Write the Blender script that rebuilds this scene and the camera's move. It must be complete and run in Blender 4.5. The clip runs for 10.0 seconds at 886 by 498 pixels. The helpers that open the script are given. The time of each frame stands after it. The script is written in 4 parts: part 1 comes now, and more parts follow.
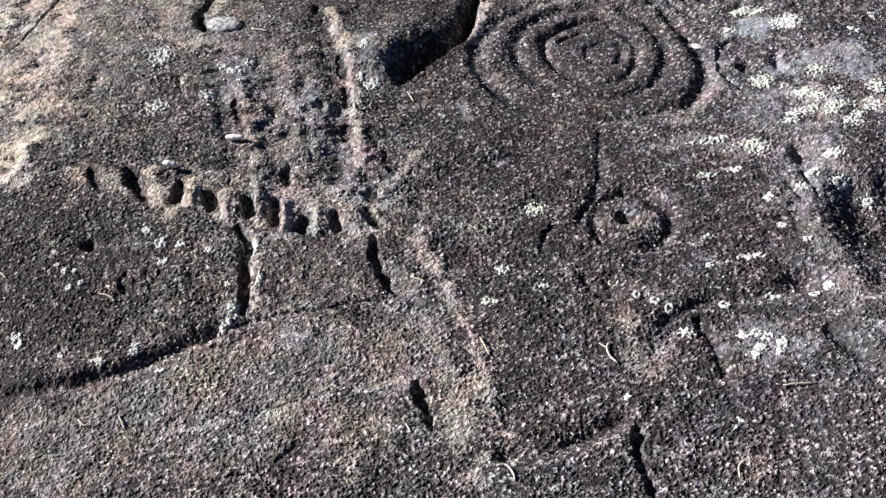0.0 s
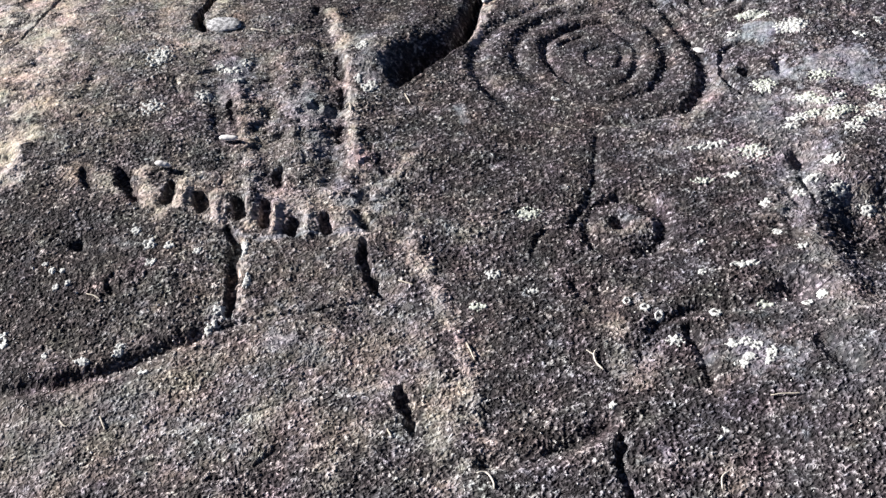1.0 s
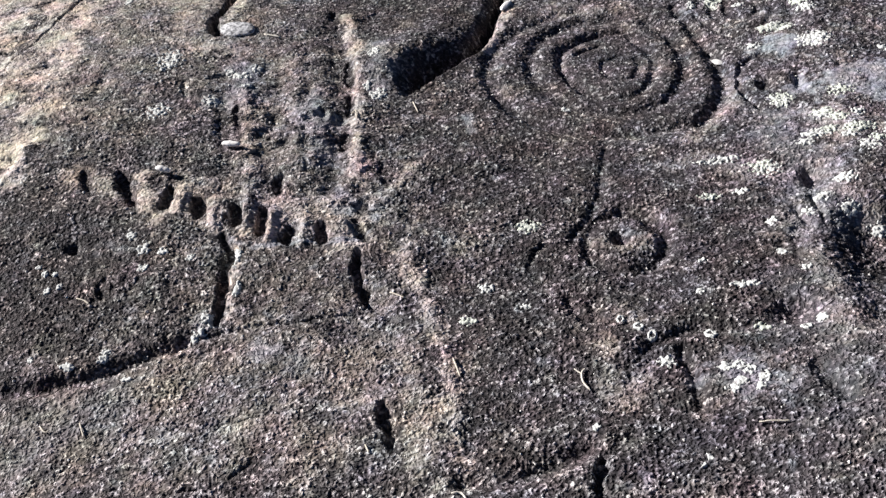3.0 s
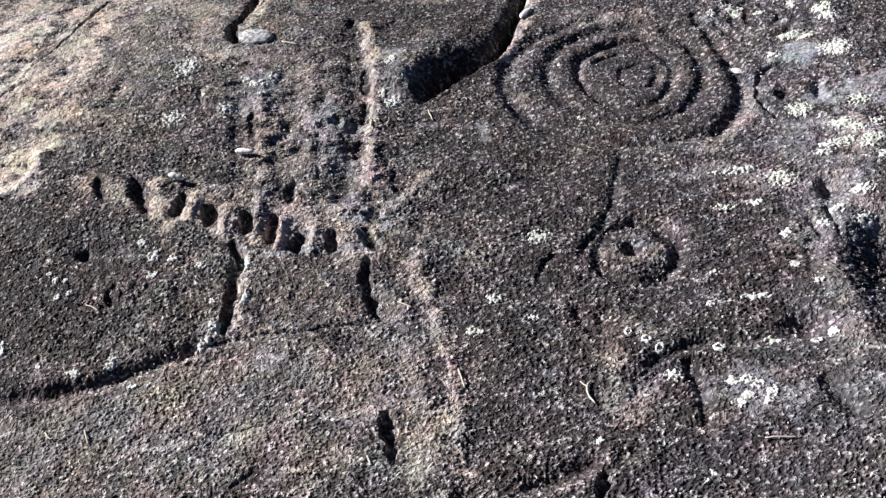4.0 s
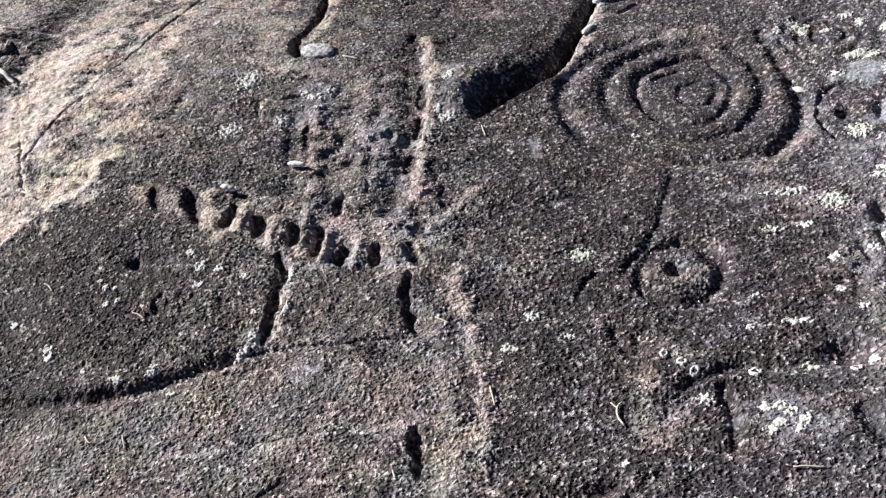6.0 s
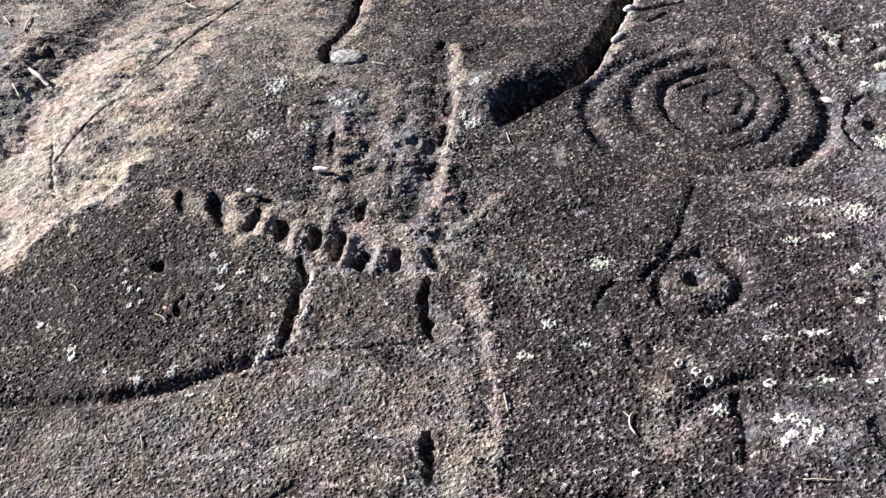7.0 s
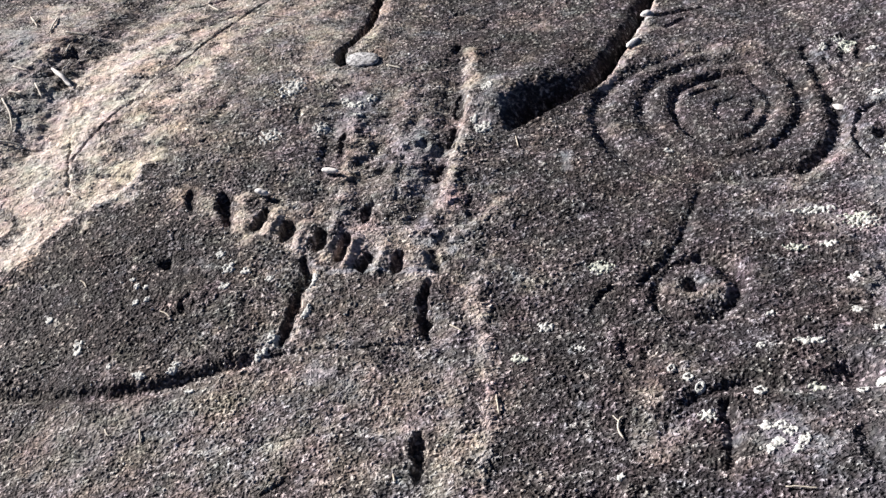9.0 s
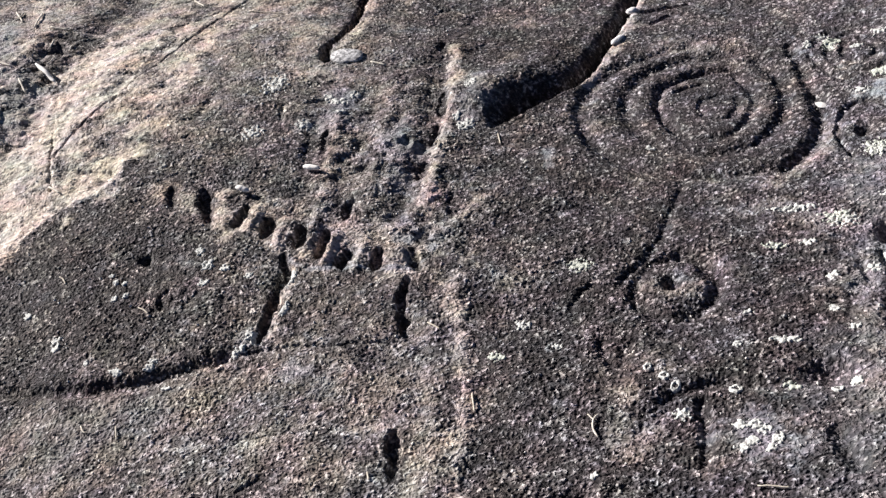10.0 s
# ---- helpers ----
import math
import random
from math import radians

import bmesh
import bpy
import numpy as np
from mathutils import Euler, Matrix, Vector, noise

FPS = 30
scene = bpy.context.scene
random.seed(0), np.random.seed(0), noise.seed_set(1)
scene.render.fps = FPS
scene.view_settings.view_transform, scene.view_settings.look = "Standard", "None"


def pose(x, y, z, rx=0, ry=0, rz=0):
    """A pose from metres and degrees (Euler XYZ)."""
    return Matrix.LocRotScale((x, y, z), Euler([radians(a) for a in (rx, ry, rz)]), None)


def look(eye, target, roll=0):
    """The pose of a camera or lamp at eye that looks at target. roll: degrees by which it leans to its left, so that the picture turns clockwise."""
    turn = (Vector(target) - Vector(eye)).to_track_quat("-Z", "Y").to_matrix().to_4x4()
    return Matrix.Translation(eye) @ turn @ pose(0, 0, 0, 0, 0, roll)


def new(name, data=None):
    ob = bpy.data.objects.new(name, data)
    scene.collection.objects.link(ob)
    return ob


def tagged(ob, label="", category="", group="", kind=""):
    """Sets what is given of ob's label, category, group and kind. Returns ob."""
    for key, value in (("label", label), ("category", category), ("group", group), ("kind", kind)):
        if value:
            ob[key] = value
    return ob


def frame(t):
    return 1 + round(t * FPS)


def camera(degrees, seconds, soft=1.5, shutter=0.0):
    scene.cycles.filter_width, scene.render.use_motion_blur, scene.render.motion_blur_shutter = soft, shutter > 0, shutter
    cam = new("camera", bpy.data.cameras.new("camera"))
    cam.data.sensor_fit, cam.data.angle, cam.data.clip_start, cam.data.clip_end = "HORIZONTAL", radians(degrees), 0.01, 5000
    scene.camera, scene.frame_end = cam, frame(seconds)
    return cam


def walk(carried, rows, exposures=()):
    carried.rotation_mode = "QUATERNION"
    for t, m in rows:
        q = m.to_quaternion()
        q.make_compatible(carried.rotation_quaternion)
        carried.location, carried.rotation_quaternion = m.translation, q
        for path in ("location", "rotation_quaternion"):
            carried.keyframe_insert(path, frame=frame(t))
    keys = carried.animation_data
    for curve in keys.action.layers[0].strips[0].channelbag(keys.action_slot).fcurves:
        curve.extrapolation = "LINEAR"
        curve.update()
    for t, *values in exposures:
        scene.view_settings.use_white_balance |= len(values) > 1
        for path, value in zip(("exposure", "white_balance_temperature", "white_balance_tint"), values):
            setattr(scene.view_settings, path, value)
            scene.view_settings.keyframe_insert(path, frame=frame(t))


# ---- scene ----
cam = camera(39.7, 10.0, soft=1.45)
PATH = [
    (0, (0.047, -0.004, 2.241), (0.018, 1.574, 1.013), -1.3),
    (0.5, (0.101, 0.012, 2.23), (0.051, 1.591, 1.004), -1.5),
    (1, (0.15, 0.03, 2.213), (0.08, 1.611, 0.991), -1.6),
    (1.5, (0.198, 0.049, 2.199), (0.107, 1.632, 0.979), -1.8),
    (2, (0.244, 0.07, 2.192), (0.131, 1.651, 0.974), -1.9),
    (3.5, (0.369, 0.123, 2.174), (0.176, 1.706, 0.967), -2.8),
    (4, (0.41, 0.139, 2.171), (0.184, 1.721, 0.969), -3.3),
    (4.5, (0.456, 0.148, 2.166), (0.19, 1.73, 0.971), -3.9),
    (5, (0.495, 0.157, 2.165), (0.191, 1.737, 0.977), -4.4),
    (5.5, (0.537, 0.165, 2.165), (0.191, 1.741, 0.983), -5.0),
    (7, (0.655, 0.175, 2.172), (0.195, 1.736, 1.01), -6.2),
    (7.5, (0.693, 0.175, 2.173), (0.204, 1.732, 1.017), -6.5),
    (8, (0.728, 0.175, 2.174), (0.217, 1.728, 1.022), -6.6),
    (8.5, (0.761, 0.177, 2.174), (0.236, 1.726, 1.024), -6.8),
    (9, (0.793, 0.185, 2.171), (0.259, 1.732, 1.02), -6.9),
    (9.5, (0.821, 0.194, 2.169), (0.286, 1.738, 1.016), -6.8),
    (10, (0.847, 0.208, 2.165), (0.316, 1.751, 1.009), -6.7),
]
# the clip's white balance turns a little warmer after its middle
BALANCE = [(0, 0.80, 6500, 10), (5.5, 0.80, 6500, 10), (7, 0.80, 6680, 11), (10, 0.80, 6680, 11)]
walk(cam, [(t, look(eye, target, roll)) for t, eye, target, roll in PATH], BALANCE)

# ---- daylight: a low sun over the rock from the side, and a clear sky ----
SUN_EL, SUN_DIR = 23.0, Vector((-1.0, 0.33, 0.0)).normalized()
world = bpy.data.worlds.new("sky")
scene.world = world
world.use_nodes = True
sky = world.node_tree.nodes.new("ShaderNodeTexSky")
sky.sky_type, sky.sun_disc = "NISHITA", False
sky.altitude, sky.air_density, sky.dust_density, sky.ozone_density = 1500, 0.28, 0.05, 4.0
sky.sun_elevation, sky.sun_rotation = radians(SUN_EL), math.atan2(SUN_DIR.x, SUN_DIR.y) % math.tau
world.node_tree.links.new(sky.outputs[0], world.node_tree.nodes["Background"].inputs[0])
world.node_tree.nodes["Background"].inputs[1].default_value = 0.042
sun = new("sun", bpy.data.lights.new("sun", "SUN"))
sun.data.energy, sun.data.angle, sun.data.color = 5.0, radians(0.5), (1.0, 0.968, 0.975)
sun.matrix_world = look(Vector((0, 3, 0)) + 20 * (SUN_DIR * math.cos(radians(SUN_EL)) + Vector((0, 0, math.sin(radians(SUN_EL))))), (0, 3, 0))


# ---- materials ----
def blank(name, rough=0.85):
    mat = bpy.data.materials.new(name)
    mat.use_nodes = True
    shader = mat.node_tree.nodes["Principled BSDF"]
    shader.inputs["Roughness"].default_value = rough
    shader.inputs["Specular IOR Level"].default_value = 0.25
    return mat, mat.node_tree.nodes, mat.node_tree.links, shader


def mixed(nodes, links, fac, a, b, how="MIX"):
    node = nodes.new("ShaderNodeMix")
    node.data_type, node.blend_type = "RGBA", how
    for socket, value in ((node.inputs[0], fac), (node.inputs[6], a), (node.inputs[7], b)):
        if isinstance(value, (int, float)):
            socket.default_value = value
        elif isinstance(value, tuple):
            socket.default_value = (*value, 1)
        else:
            links.new(value, socket)
    return node.outputs[2]


def ramp(nodes, links, source, *stops):
    node = nodes.new("ShaderNodeValToRGB")
    links.new(source, node.inputs[0])
    for i, (at, colour) in enumerate(stops):
        stop = node.color_ramp.elements[i] if i < 2 else node.color_ramp.elements.new(at)
        stop.position, stop.color = at, (*colour, 1)
    return node.outputs[0]


def grained(nodes, links, scale, detail=4.0, rough=0.6):
    place = nodes.new("ShaderNodeTexCoord")
    node = nodes.new("ShaderNodeTexNoise")
    node.inputs["Scale"].default_value, node.inputs["Detail"].default_value, node.inputs["Roughness"].default_value = scale, detail, rough
    links.new(place.outputs["Object"], node.inputs["Vector"])
    return node.outputs[0]


def bumped(nodes, links, shader, source, strength, distance):
    node = nodes.new("ShaderNodeBump")
    node.inputs["Distance"].default_value = distance
    if isinstance(strength, float):
        node.inputs["Strength"].default_value = strength
    else:
        links.new(strength, node.inputs["Strength"])
    links.new(source, node.inputs["Height"])
    links.new(node.outputs[0], shader.inputs["Normal"])


def granite():
    mat, nodes, links, shader = blank("granite", 0.8)

    def layer(name):
        node = nodes.new("ShaderNodeAttribute")
        node.attribute_name = name
        return node.outputs["Fac"]

    place = nodes.new("ShaderNodeTexCoord")
    cells = nodes.new("ShaderNodeTexVoronoi")
    cells.inputs["Scale"].default_value = 98
    links.new(place.outputs["Object"], cells.inputs["Vector"])
    apart = nodes.new("ShaderNodeSeparateColor")
    links.new(cells.outputs["Color"], apart.inputs[0])
    # crinkled fine relief: the bright lines run along the folds of a small noise
    folds = nodes.new("ShaderNodeTexNoise")
    folds.inputs["Scale"].default_value, folds.inputs["Detail"].default_value, folds.inputs["Distortion"].default_value = 62, 1.0, 0.6
    links.new(place.outputs["Object"], folds.inputs["Vector"])

    def sum_of(how, one, two):
        node = nodes.new("ShaderNodeMath")
        node.operation = how
        for socket, value in zip(node.inputs, (one, two)):
            if isinstance(value, (int, float)):
                socket.default_value = value
            else:
                links.new(value, socket)
        return node.outputs[0]

    off = sum_of("ABSOLUTE", sum_of("SUBTRACT", folds.outputs[0], 0.5), 0)
    crinkle = sum_of("DIVIDE", 1.0, sum_of("ADD", 1.0, sum_of("POWER", sum_of("MULTIPLY", off, 11.0), 2.0)))
    fine = sum_of("ADD", sum_of("MULTIPLY", crinkle, 0.24), sum_of("MULTIPLY", apart.outputs[1], 0.28))
    grain = sum_of("SUBTRACT", sum_of("ADD", sum_of("MULTIPLY", layer("grain"), 0.52), fine), 0.025)
    # lichen-darkened skin, warm bare stone, blue-grey crust
    skin = ramp(nodes, links, grain, (0.22, (0.030, 0.0262, 0.0268)), (0.46, (0.094, 0.0825, 0.0835)), (0.61, (0.25, 0.226, 0.222)), (0.75, (0.80, 0.765, 0.735)))
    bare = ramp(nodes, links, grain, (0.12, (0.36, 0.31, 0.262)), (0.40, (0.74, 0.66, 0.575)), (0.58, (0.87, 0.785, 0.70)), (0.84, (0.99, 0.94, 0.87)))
    crust = ramp(nodes, links, grain, (0.10, (0.22, 0.235, 0.255)), (0.5, (0.43, 0.437, 0.452)), (0.86, (0.74, 0.75, 0.76)))
    # dark growth, also the tone of shade painted inside cuts and hollows
    moss_and_shade = ramp(nodes, links, grain, (0.20, (0.0190, 0.0158, 0.0166)), (0.50, (0.056, 0.0465, 0.0465)), (0.65, (0.17, 0.149, 0.146)), (0.78, (0.62, 0.59, 0.57)))
    colour = mixed(nodes, links, layer("dark"), skin, moss_and_shade)
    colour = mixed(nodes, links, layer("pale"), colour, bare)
    colour = mixed(nodes, links, layer("grey"), colour, crust)
    rusty = ramp(nodes, links, grained(nodes, links, 5.5, 5), (0.36, (0.58, 0.595, 0.62)), (0.5, (0.67, 0.645, 0.645)), (0.66, (0.80, 0.70, 0.65)))
    colour = mixed(nodes, links, 0.8, colour, rusty, "MULTIPLY")
    fleck = ramp(nodes, links, apart.outputs[0], (0.0, (0.45, 0.45, 0.46)), (0.5, (0.90, 0.89, 0.89)), (0.84, (1.2, 1.18, 1.16)), (0.95, (2.0, 1.97, 1.92)))
    colour = mixed(nodes, links, 0.42, colour, fleck, "MULTIPLY")
    # blotches of brown, lilac and greenish growth, a hand wide and a finger wide
    for size, amount in ((9.0, 0.34), (34.0, 0.16)):
        blotch = nodes.new("ShaderNodeTexNoise")
        blotch.inputs["Scale"].default_value, blotch.inputs["Detail"].default_value = size, 3.0
        links.new(place.outputs["Object"], blotch.inputs["Vector"])
        hue = nodes.new("ShaderNodeVectorMath")
        hue.operation = "MULTIPLY_ADD"
        hue.inputs[1].default_value, hue.inputs[2].default_value = (amount, amount * 0.8, amount), (1.008 - amount / 2, 1.022 - amount * 0.4, 1.03 - amount / 2)
        links.new(blotch.outputs["Color"], hue.inputs[0])
        colour = mixed(nodes, links, 1.0, colour, hue.outputs[0], "MULTIPLY")
    tint = ramp(nodes, links, layer("warm"), (0.0, (0.99, 0.975, 1.025)), (1.0, (1.03, 1.0, 0.945)))
    colour = mixed(nodes, links, 1.0, colour, tint, "MULTIPLY")
    links.new(colour, shader.inputs["Base Color"])
    # bare and crusted stone is smoother than the lichen-grown skin
    bite = sum_of("SUBTRACT", 0.95, sum_of("MULTIPLY", sum_of("MAXIMUM", layer("pale"), layer("grey")), 0.5))
    bumped(nodes, links, shader, sum_of("SUBTRACT", sum_of("MULTIPLY", crinkle, 0.85), sum_of("MULTIPLY", cells.outputs["Distance"], 0.25)), bite, 0.0066)
    return mat


def plain(name, low, high, scale, rough=0.8, bump=0.0006, soft=0.15):
    mat, nodes, links, shader = blank(name, rough)
    source = grained(nodes, links, scale)
    links.new(ramp(nodes, links, source, (0.5 - soft, low), (0.5 + soft, high)), shader.inputs["Base Color"])
    bumped(nodes, links, shader, source, 0.6, bump)
    return mat


GRANITE = granite()
LICHEN = plain("lichen_crust", (0.50, 0.51, 0.46), (0.90, 0.90, 0.85), 260)
LICHEN_GREEN = plain("lichen_greenish", (0.46, 0.49, 0.40), (0.82, 0.84, 0.74), 260)
WOOD = plain("bleached_wood", (0.78, 0.75, 0.69), (0.94, 0.92, 0.88), 180)
STRAW = plain("dry_straw", (0.64, 0.58, 0.47), (0.84, 0.79, 0.69), 220)
NEEDLE = plain("dry_needle", (0.60, 0.52, 0.40), (0.80, 0.74, 0.62), 220)
STONE = plain("pale_stone", (0.20, 0.20, 0.20), (0.80, 0.79, 0.77), 85, bump=0.004, soft=0.07)
QUARTZ = plain("quartz", (0.84, 0.82, 0.78), (0.95, 0.94, 0.90), 90, bump=0.003)
FELDSPAR = plain("feldspar", (0.60, 0.57, 0.52), (0.86, 0.83, 0.77), 90, bump=0.004)


# ---- the rock: one sheet, fine where the carvings are, coarser out to the horizon ----
def hashed(ix, iy, seed):
    n = (ix * 374761393 + iy * 668265263 + seed * 2147483647) & 0xFFFFFFFF
    n = ((n ^ (n >> 13)) * 1274126177) & 0xFFFFFFFF
    n = ((n ^ (n >> 16)) * 2246822519) & 0xFFFFFFFF
    return (n ^ (n >> 15)).astype(np.float64) / 4294967296.0


def waves(x, y, size, seed):
    """Smooth noise from -1 to 1 with bumps of that size in metres."""
    u, v = x / size, y / size
    i, j = np.floor(u).astype(np.int64), np.floor(v).astype(np.int64)
    f, g = u - i, v - j
    out = 0
    a, b = f * f * f * (f * (f * 6 - 15) + 10), g * g * g * (g * (g * 6 - 15) + 10)
    for di, wa in ((0, 1 - a), (1, a)):
        for dj, wb in ((0, 1 - b), (1, b)):
            turn = hashed(i + di, j + dj, seed) * math.tau
            out = out + wa * wb * (np.cos(turn) * (f - di) + np.sin(turn) * (g - dj))
    return out * 1.5


def grains(x, y, size, seed):
    """Crystals of that size: the height of each one's dome and its own tone, both 0 to 1."""
    u, v = x / size, y / size
    i, j = np.floor(u).astype(np.int64), np.floor(v).astype(np.int64)
    best, tone = np.full(x.shape, 9.0), np.zeros(x.shape)
    for di in (-1, 0, 1):
        for dj in (-1, 0, 1):
            p, q = i + di, j + dj
            d = (p + hashed(p, q, seed) - u) ** 2 + (q + hashed(p, q, seed + 1) - v) ** 2
            near = d < best
            best = np.where(near, d, best)
            tone = np.where(near, hashed(p, q, seed + 2), tone)
    return np.clip(1 - best * 1.3, 0, 1), tone


def smooth(v):
    v = np.clip(v, 0, 1)
    return v * v * (3 - 2 * v)


def spread(start, stop, first, last):
    """Places from start to stop whose steps widen from first to last."""
    out = [start]
    while out[-1] < stop:
        out.append(out[-1] + first + (last - first) * (out[-1] - start) / (stop - start))
    return np.array(out)


NEAR, FAR = 1.72, 5.25
rows_core = spread(NEAR, FAR, 0.0023, 0.0048)
outward = np.cumsum(0.006 * 1.12 ** np.arange(60))
rows_y = np.concatenate([NEAR - outward[::-1], rows_core, rows_core[-1] + outward])
COLUMNS = 960
held = np.clip(rows_y, NEAR, FAR)
left_x, right_x = -1.29 - 0.612 * (held - 2.1), 1.22 + 0.26 * (held - 2.1)
core = np.linspace(0, 1, COLUMNS)
X = np.concatenate([left_x[:, None] - outward[::-1], left_x[:, None] + (right_x - left_x)[:, None] * core, right_x[:, None] + outward], 1)
Y = np.repeat(rows_y[:, None], X.shape[1], 1)
MESH = np.maximum(np.gradient(X, axis=1), np.gradient(rows_y)[:, None])


def carried(size):
    """How far the sheet, which grows coarser outwards, can still carry bumps of that size."""
    return np.where(MESH < 0.0058, 1.0, np.clip(2 - 4 * MESH / size, 0, 1))


# uneven lie of the slab
RELIEF = (-0.0041, -0.0026, -0.0138, 0.0002, -0.0069, -0.0708, 0.0412, 0.0379, 0.0088, 0.029)
cx, cy = np.clip(X, -1.7, 1.3), np.clip(Y, 2.1, 4.8) - 3.1
powers = [(a, b) for a in range(4) for b in range(4 - a)]
Z = sum(k * cx**a * cy**b for k, (a, b) in zip(RELIEF, powers))
outside = np.maximum(np.maximum(np.abs(X + 0.4) - 3.0, np.abs(Y - 3.4) - 2.4), 0)
Z = Z * (1 - smooth(outside / 2.5)) + 0.5 * smooth(outside / 10) * waves(X, Y, 6.0, 91) + 0.10 * smooth(outside / 2) * (waves(X, Y, 1.7, 92) + 0.4 * waves(X, Y, 0.6, 93)) - 0.02 * outside
# hand-cut edges waver: the carvings are laid into slightly shifted places
XW = X + 0.006 * waves(X, Y, 0.05, 11) + 0.0038 * waves(X, Y, 0.018, 12)
YW = Y + 0.006 * waves(X, Y, 0.05, 13) + 0.0038 * waves(X, Y, 0.018, 14)
CUT, GROUND = np.zeros(X.shape), np.zeros(X.shape)
PALE, GREY, DARK = (np.zeros(X.shape) for _ in range(3))
WORN = waves(X, Y, 0.075, 24) + 0.5 * waves(X, Y, 0.03, 25)
BREAK = waves(X, Y, 0.10, 21) + 0.7 * waves(X, Y, 0.03, 22) + 0.5 * waves(X, Y, 0.012, 23)


def curve_through(points):
    """A finer line that runs smoothly through the points."""
    p = [np.array(q, float) for q in points]
    p = [2 * p[0] - p[1], *p, 2 * p[-1] - p[-2]]
    out = []
    for a, b, c, d in zip(p, p[1:], p[2:], p[3:]):
        for s in np.arange(0, 1, 0.25):
            out.append(0.5 * (2 * b + (c - a) * s + (2 * a - 5 * b + 4 * c - d) * s**2 + (3 * b - a - 3 * c + d) * s**3))
    return np.array([*out, p[-2]])


def nearby(line, reach):
    """The vertices within reach of a line: where they are, how far off, on which side (left: +) and how far along (0 to 1)."""
    low, high = line.min(0) - reach, line.max(0) + reach
    at = np.nonzero((X > low[0]) & (X < high[0]) & (Y > low[1]) & (Y < high[1]))
    x, y = XW[at], YW[at]
    best, side, along = np.full(x.shape, 1e9), np.ones(x.shape), np.zeros(x.shape)
    for n, (p, q) in enumerate(zip(line, line[1:])):
        e = q - p
        s = np.clip(((x - p[0]) * e[0] + (y - p[1]) * e[1]) / max(e @ e, 1e-9), 0, 1)
        d = np.hypot(x - p[0] - s * e[0], y - p[1] - s * e[1])
        near = d < best
        best = np.where(near, d, best)
        side = np.where(near, np.sign(e[0] * (y - p[1]) - e[1] * (x - p[0])), side)
        along = np.where(near, (n + s) / (len(line) - 1), along)
    return at, best, side, along


def groove(width, depth, *points, sharp=2.0):
    """A line cut into the stone: worn and soft-edged, or sharper."""
    line = curve_through(points)
    at, d, _, along = nearby(line, width * 1.6)
    if sharp > 2.5:  # struck cuts narrow towards their ends
        d = d / (0.62 + 0.42 * np.sqrt(np.sin(math.pi * np.clip(along, 0.02, 0.98))))
        d = np.maximum(d + width * (0.30 * waves(X[at], Y[at], 0.050, 15) + 0.20 * waves(X[at], Y[at], 0.020, 16)), 0)
    worn = np.clip(1 + 0.18 * WORN[at], 0.45, 1.4)
    if sharp > 2.5:
        shape = smooth((0.5 * width - d) / 0.011 + 0.5)
    else:
        shape = np.exp(-((d / (0.47 * width)) ** sharp))
    CUT[at] = np.maximum(CUT[at], depth * worn * shape)
    Z[at] -= 0.08 * depth * np.exp(-((d / (0.9 * width)) ** 2))


def gouge(width, depth, *points):
    groove(width, depth, *points, sharp=5.0)


def chop(width, depth, *points):
    groove(width * 0.95, depth, *points, sharp=4.6)


RUNGS = []


def rung(width, depth, top, bottom):
    """A struck cup of the ladder figure, with the worn run that leads down into it."""
    chop(width, depth, top, bottom)
    ahead = 0.07 / max(math.dist(top, bottom), 0.01)
    lead = tuple(a + (a - b) * min(ahead, 1.6) for a, b in zip(top, bottom))
    groove(width * 1.3, depth * 0.14, lead, top)
    RUNGS.append((width, top, bottom))


def smoothed(x, y, rx, ry):
    """Stone that was ground smooth round a carving."""
    GROUND[:] = np.maximum(GROUND, smooth(1.6 - 1.3 * np.hypot((X - x) / rx, (Y - y) / ry)))


def ridge(width, high, *points):
    at, d, _, _ = nearby(curve_through(points), width * 1.6)
    Z[at] += high * np.clip(1 + 0.3 * WORN[at], 0.4, 1.5) * np.exp(-((d / (0.55 * width)) ** 2))


def pit(x, y, rx, ry, depth):
    at = np.nonzero((np.abs(X - x) < 2 * rx) & (np.abs(Y - y) < 2 * ry))
    d = np.hypot((XW[at] - x) / rx, (YW[at] - y) / ry)
    CUT[at] = np.maximum(CUT[at], depth * np.exp(-((d / 0.85) ** 2.4)))


def step(width, height, *points):
    line = curve_through(points)
    at, d, side, along = nearby(line, 0.4)
    s = d * side
    ends = smooth(along / 0.12) * smooth((1 - along) / 0.12)
    Z[at] -= height * ends * smooth(s / width + 0.5) * np.exp(-np.maximum(s, 0) / 0.22) * smooth((0.4 - d) / 0.15)


def hollow(*points):
    line = curve_through(points)
    at, d, side, along = nearby(line, 0.7)
    s = d * side
    length = np.interp(along, (0, 0.20, 0.34, 0.48, 0.64, 1), (0.020, 0.060, 0.066, 0.040, 0.019, 0.016))
    depth = np.interp(along, (0, 0.05, 0.3, 0.6, 1), (0.05, 0.20, 0.32, 0.13, 0.07))
    lip = np.interp(along, (0, 0.4, 0.55, 1), (0.0, 0.004, 0.03, 0.03))
    Z[at] -= depth * smooth(along / 0.24) * smooth((s + lip) / (0.016 + lip)) * np.exp(-((np.maximum(s, 0) / length / 1.1) ** 1.45))
    Z[at] += np.interp(along, (0, 0.1, 0.42, 0.58, 1), (0.0, 0.044, 0.038, 0.010, 0.006)) * np.exp(-(((s - 0.20) / 0.13) ** 2)) * smooth((0.7 - d) / 0.2)


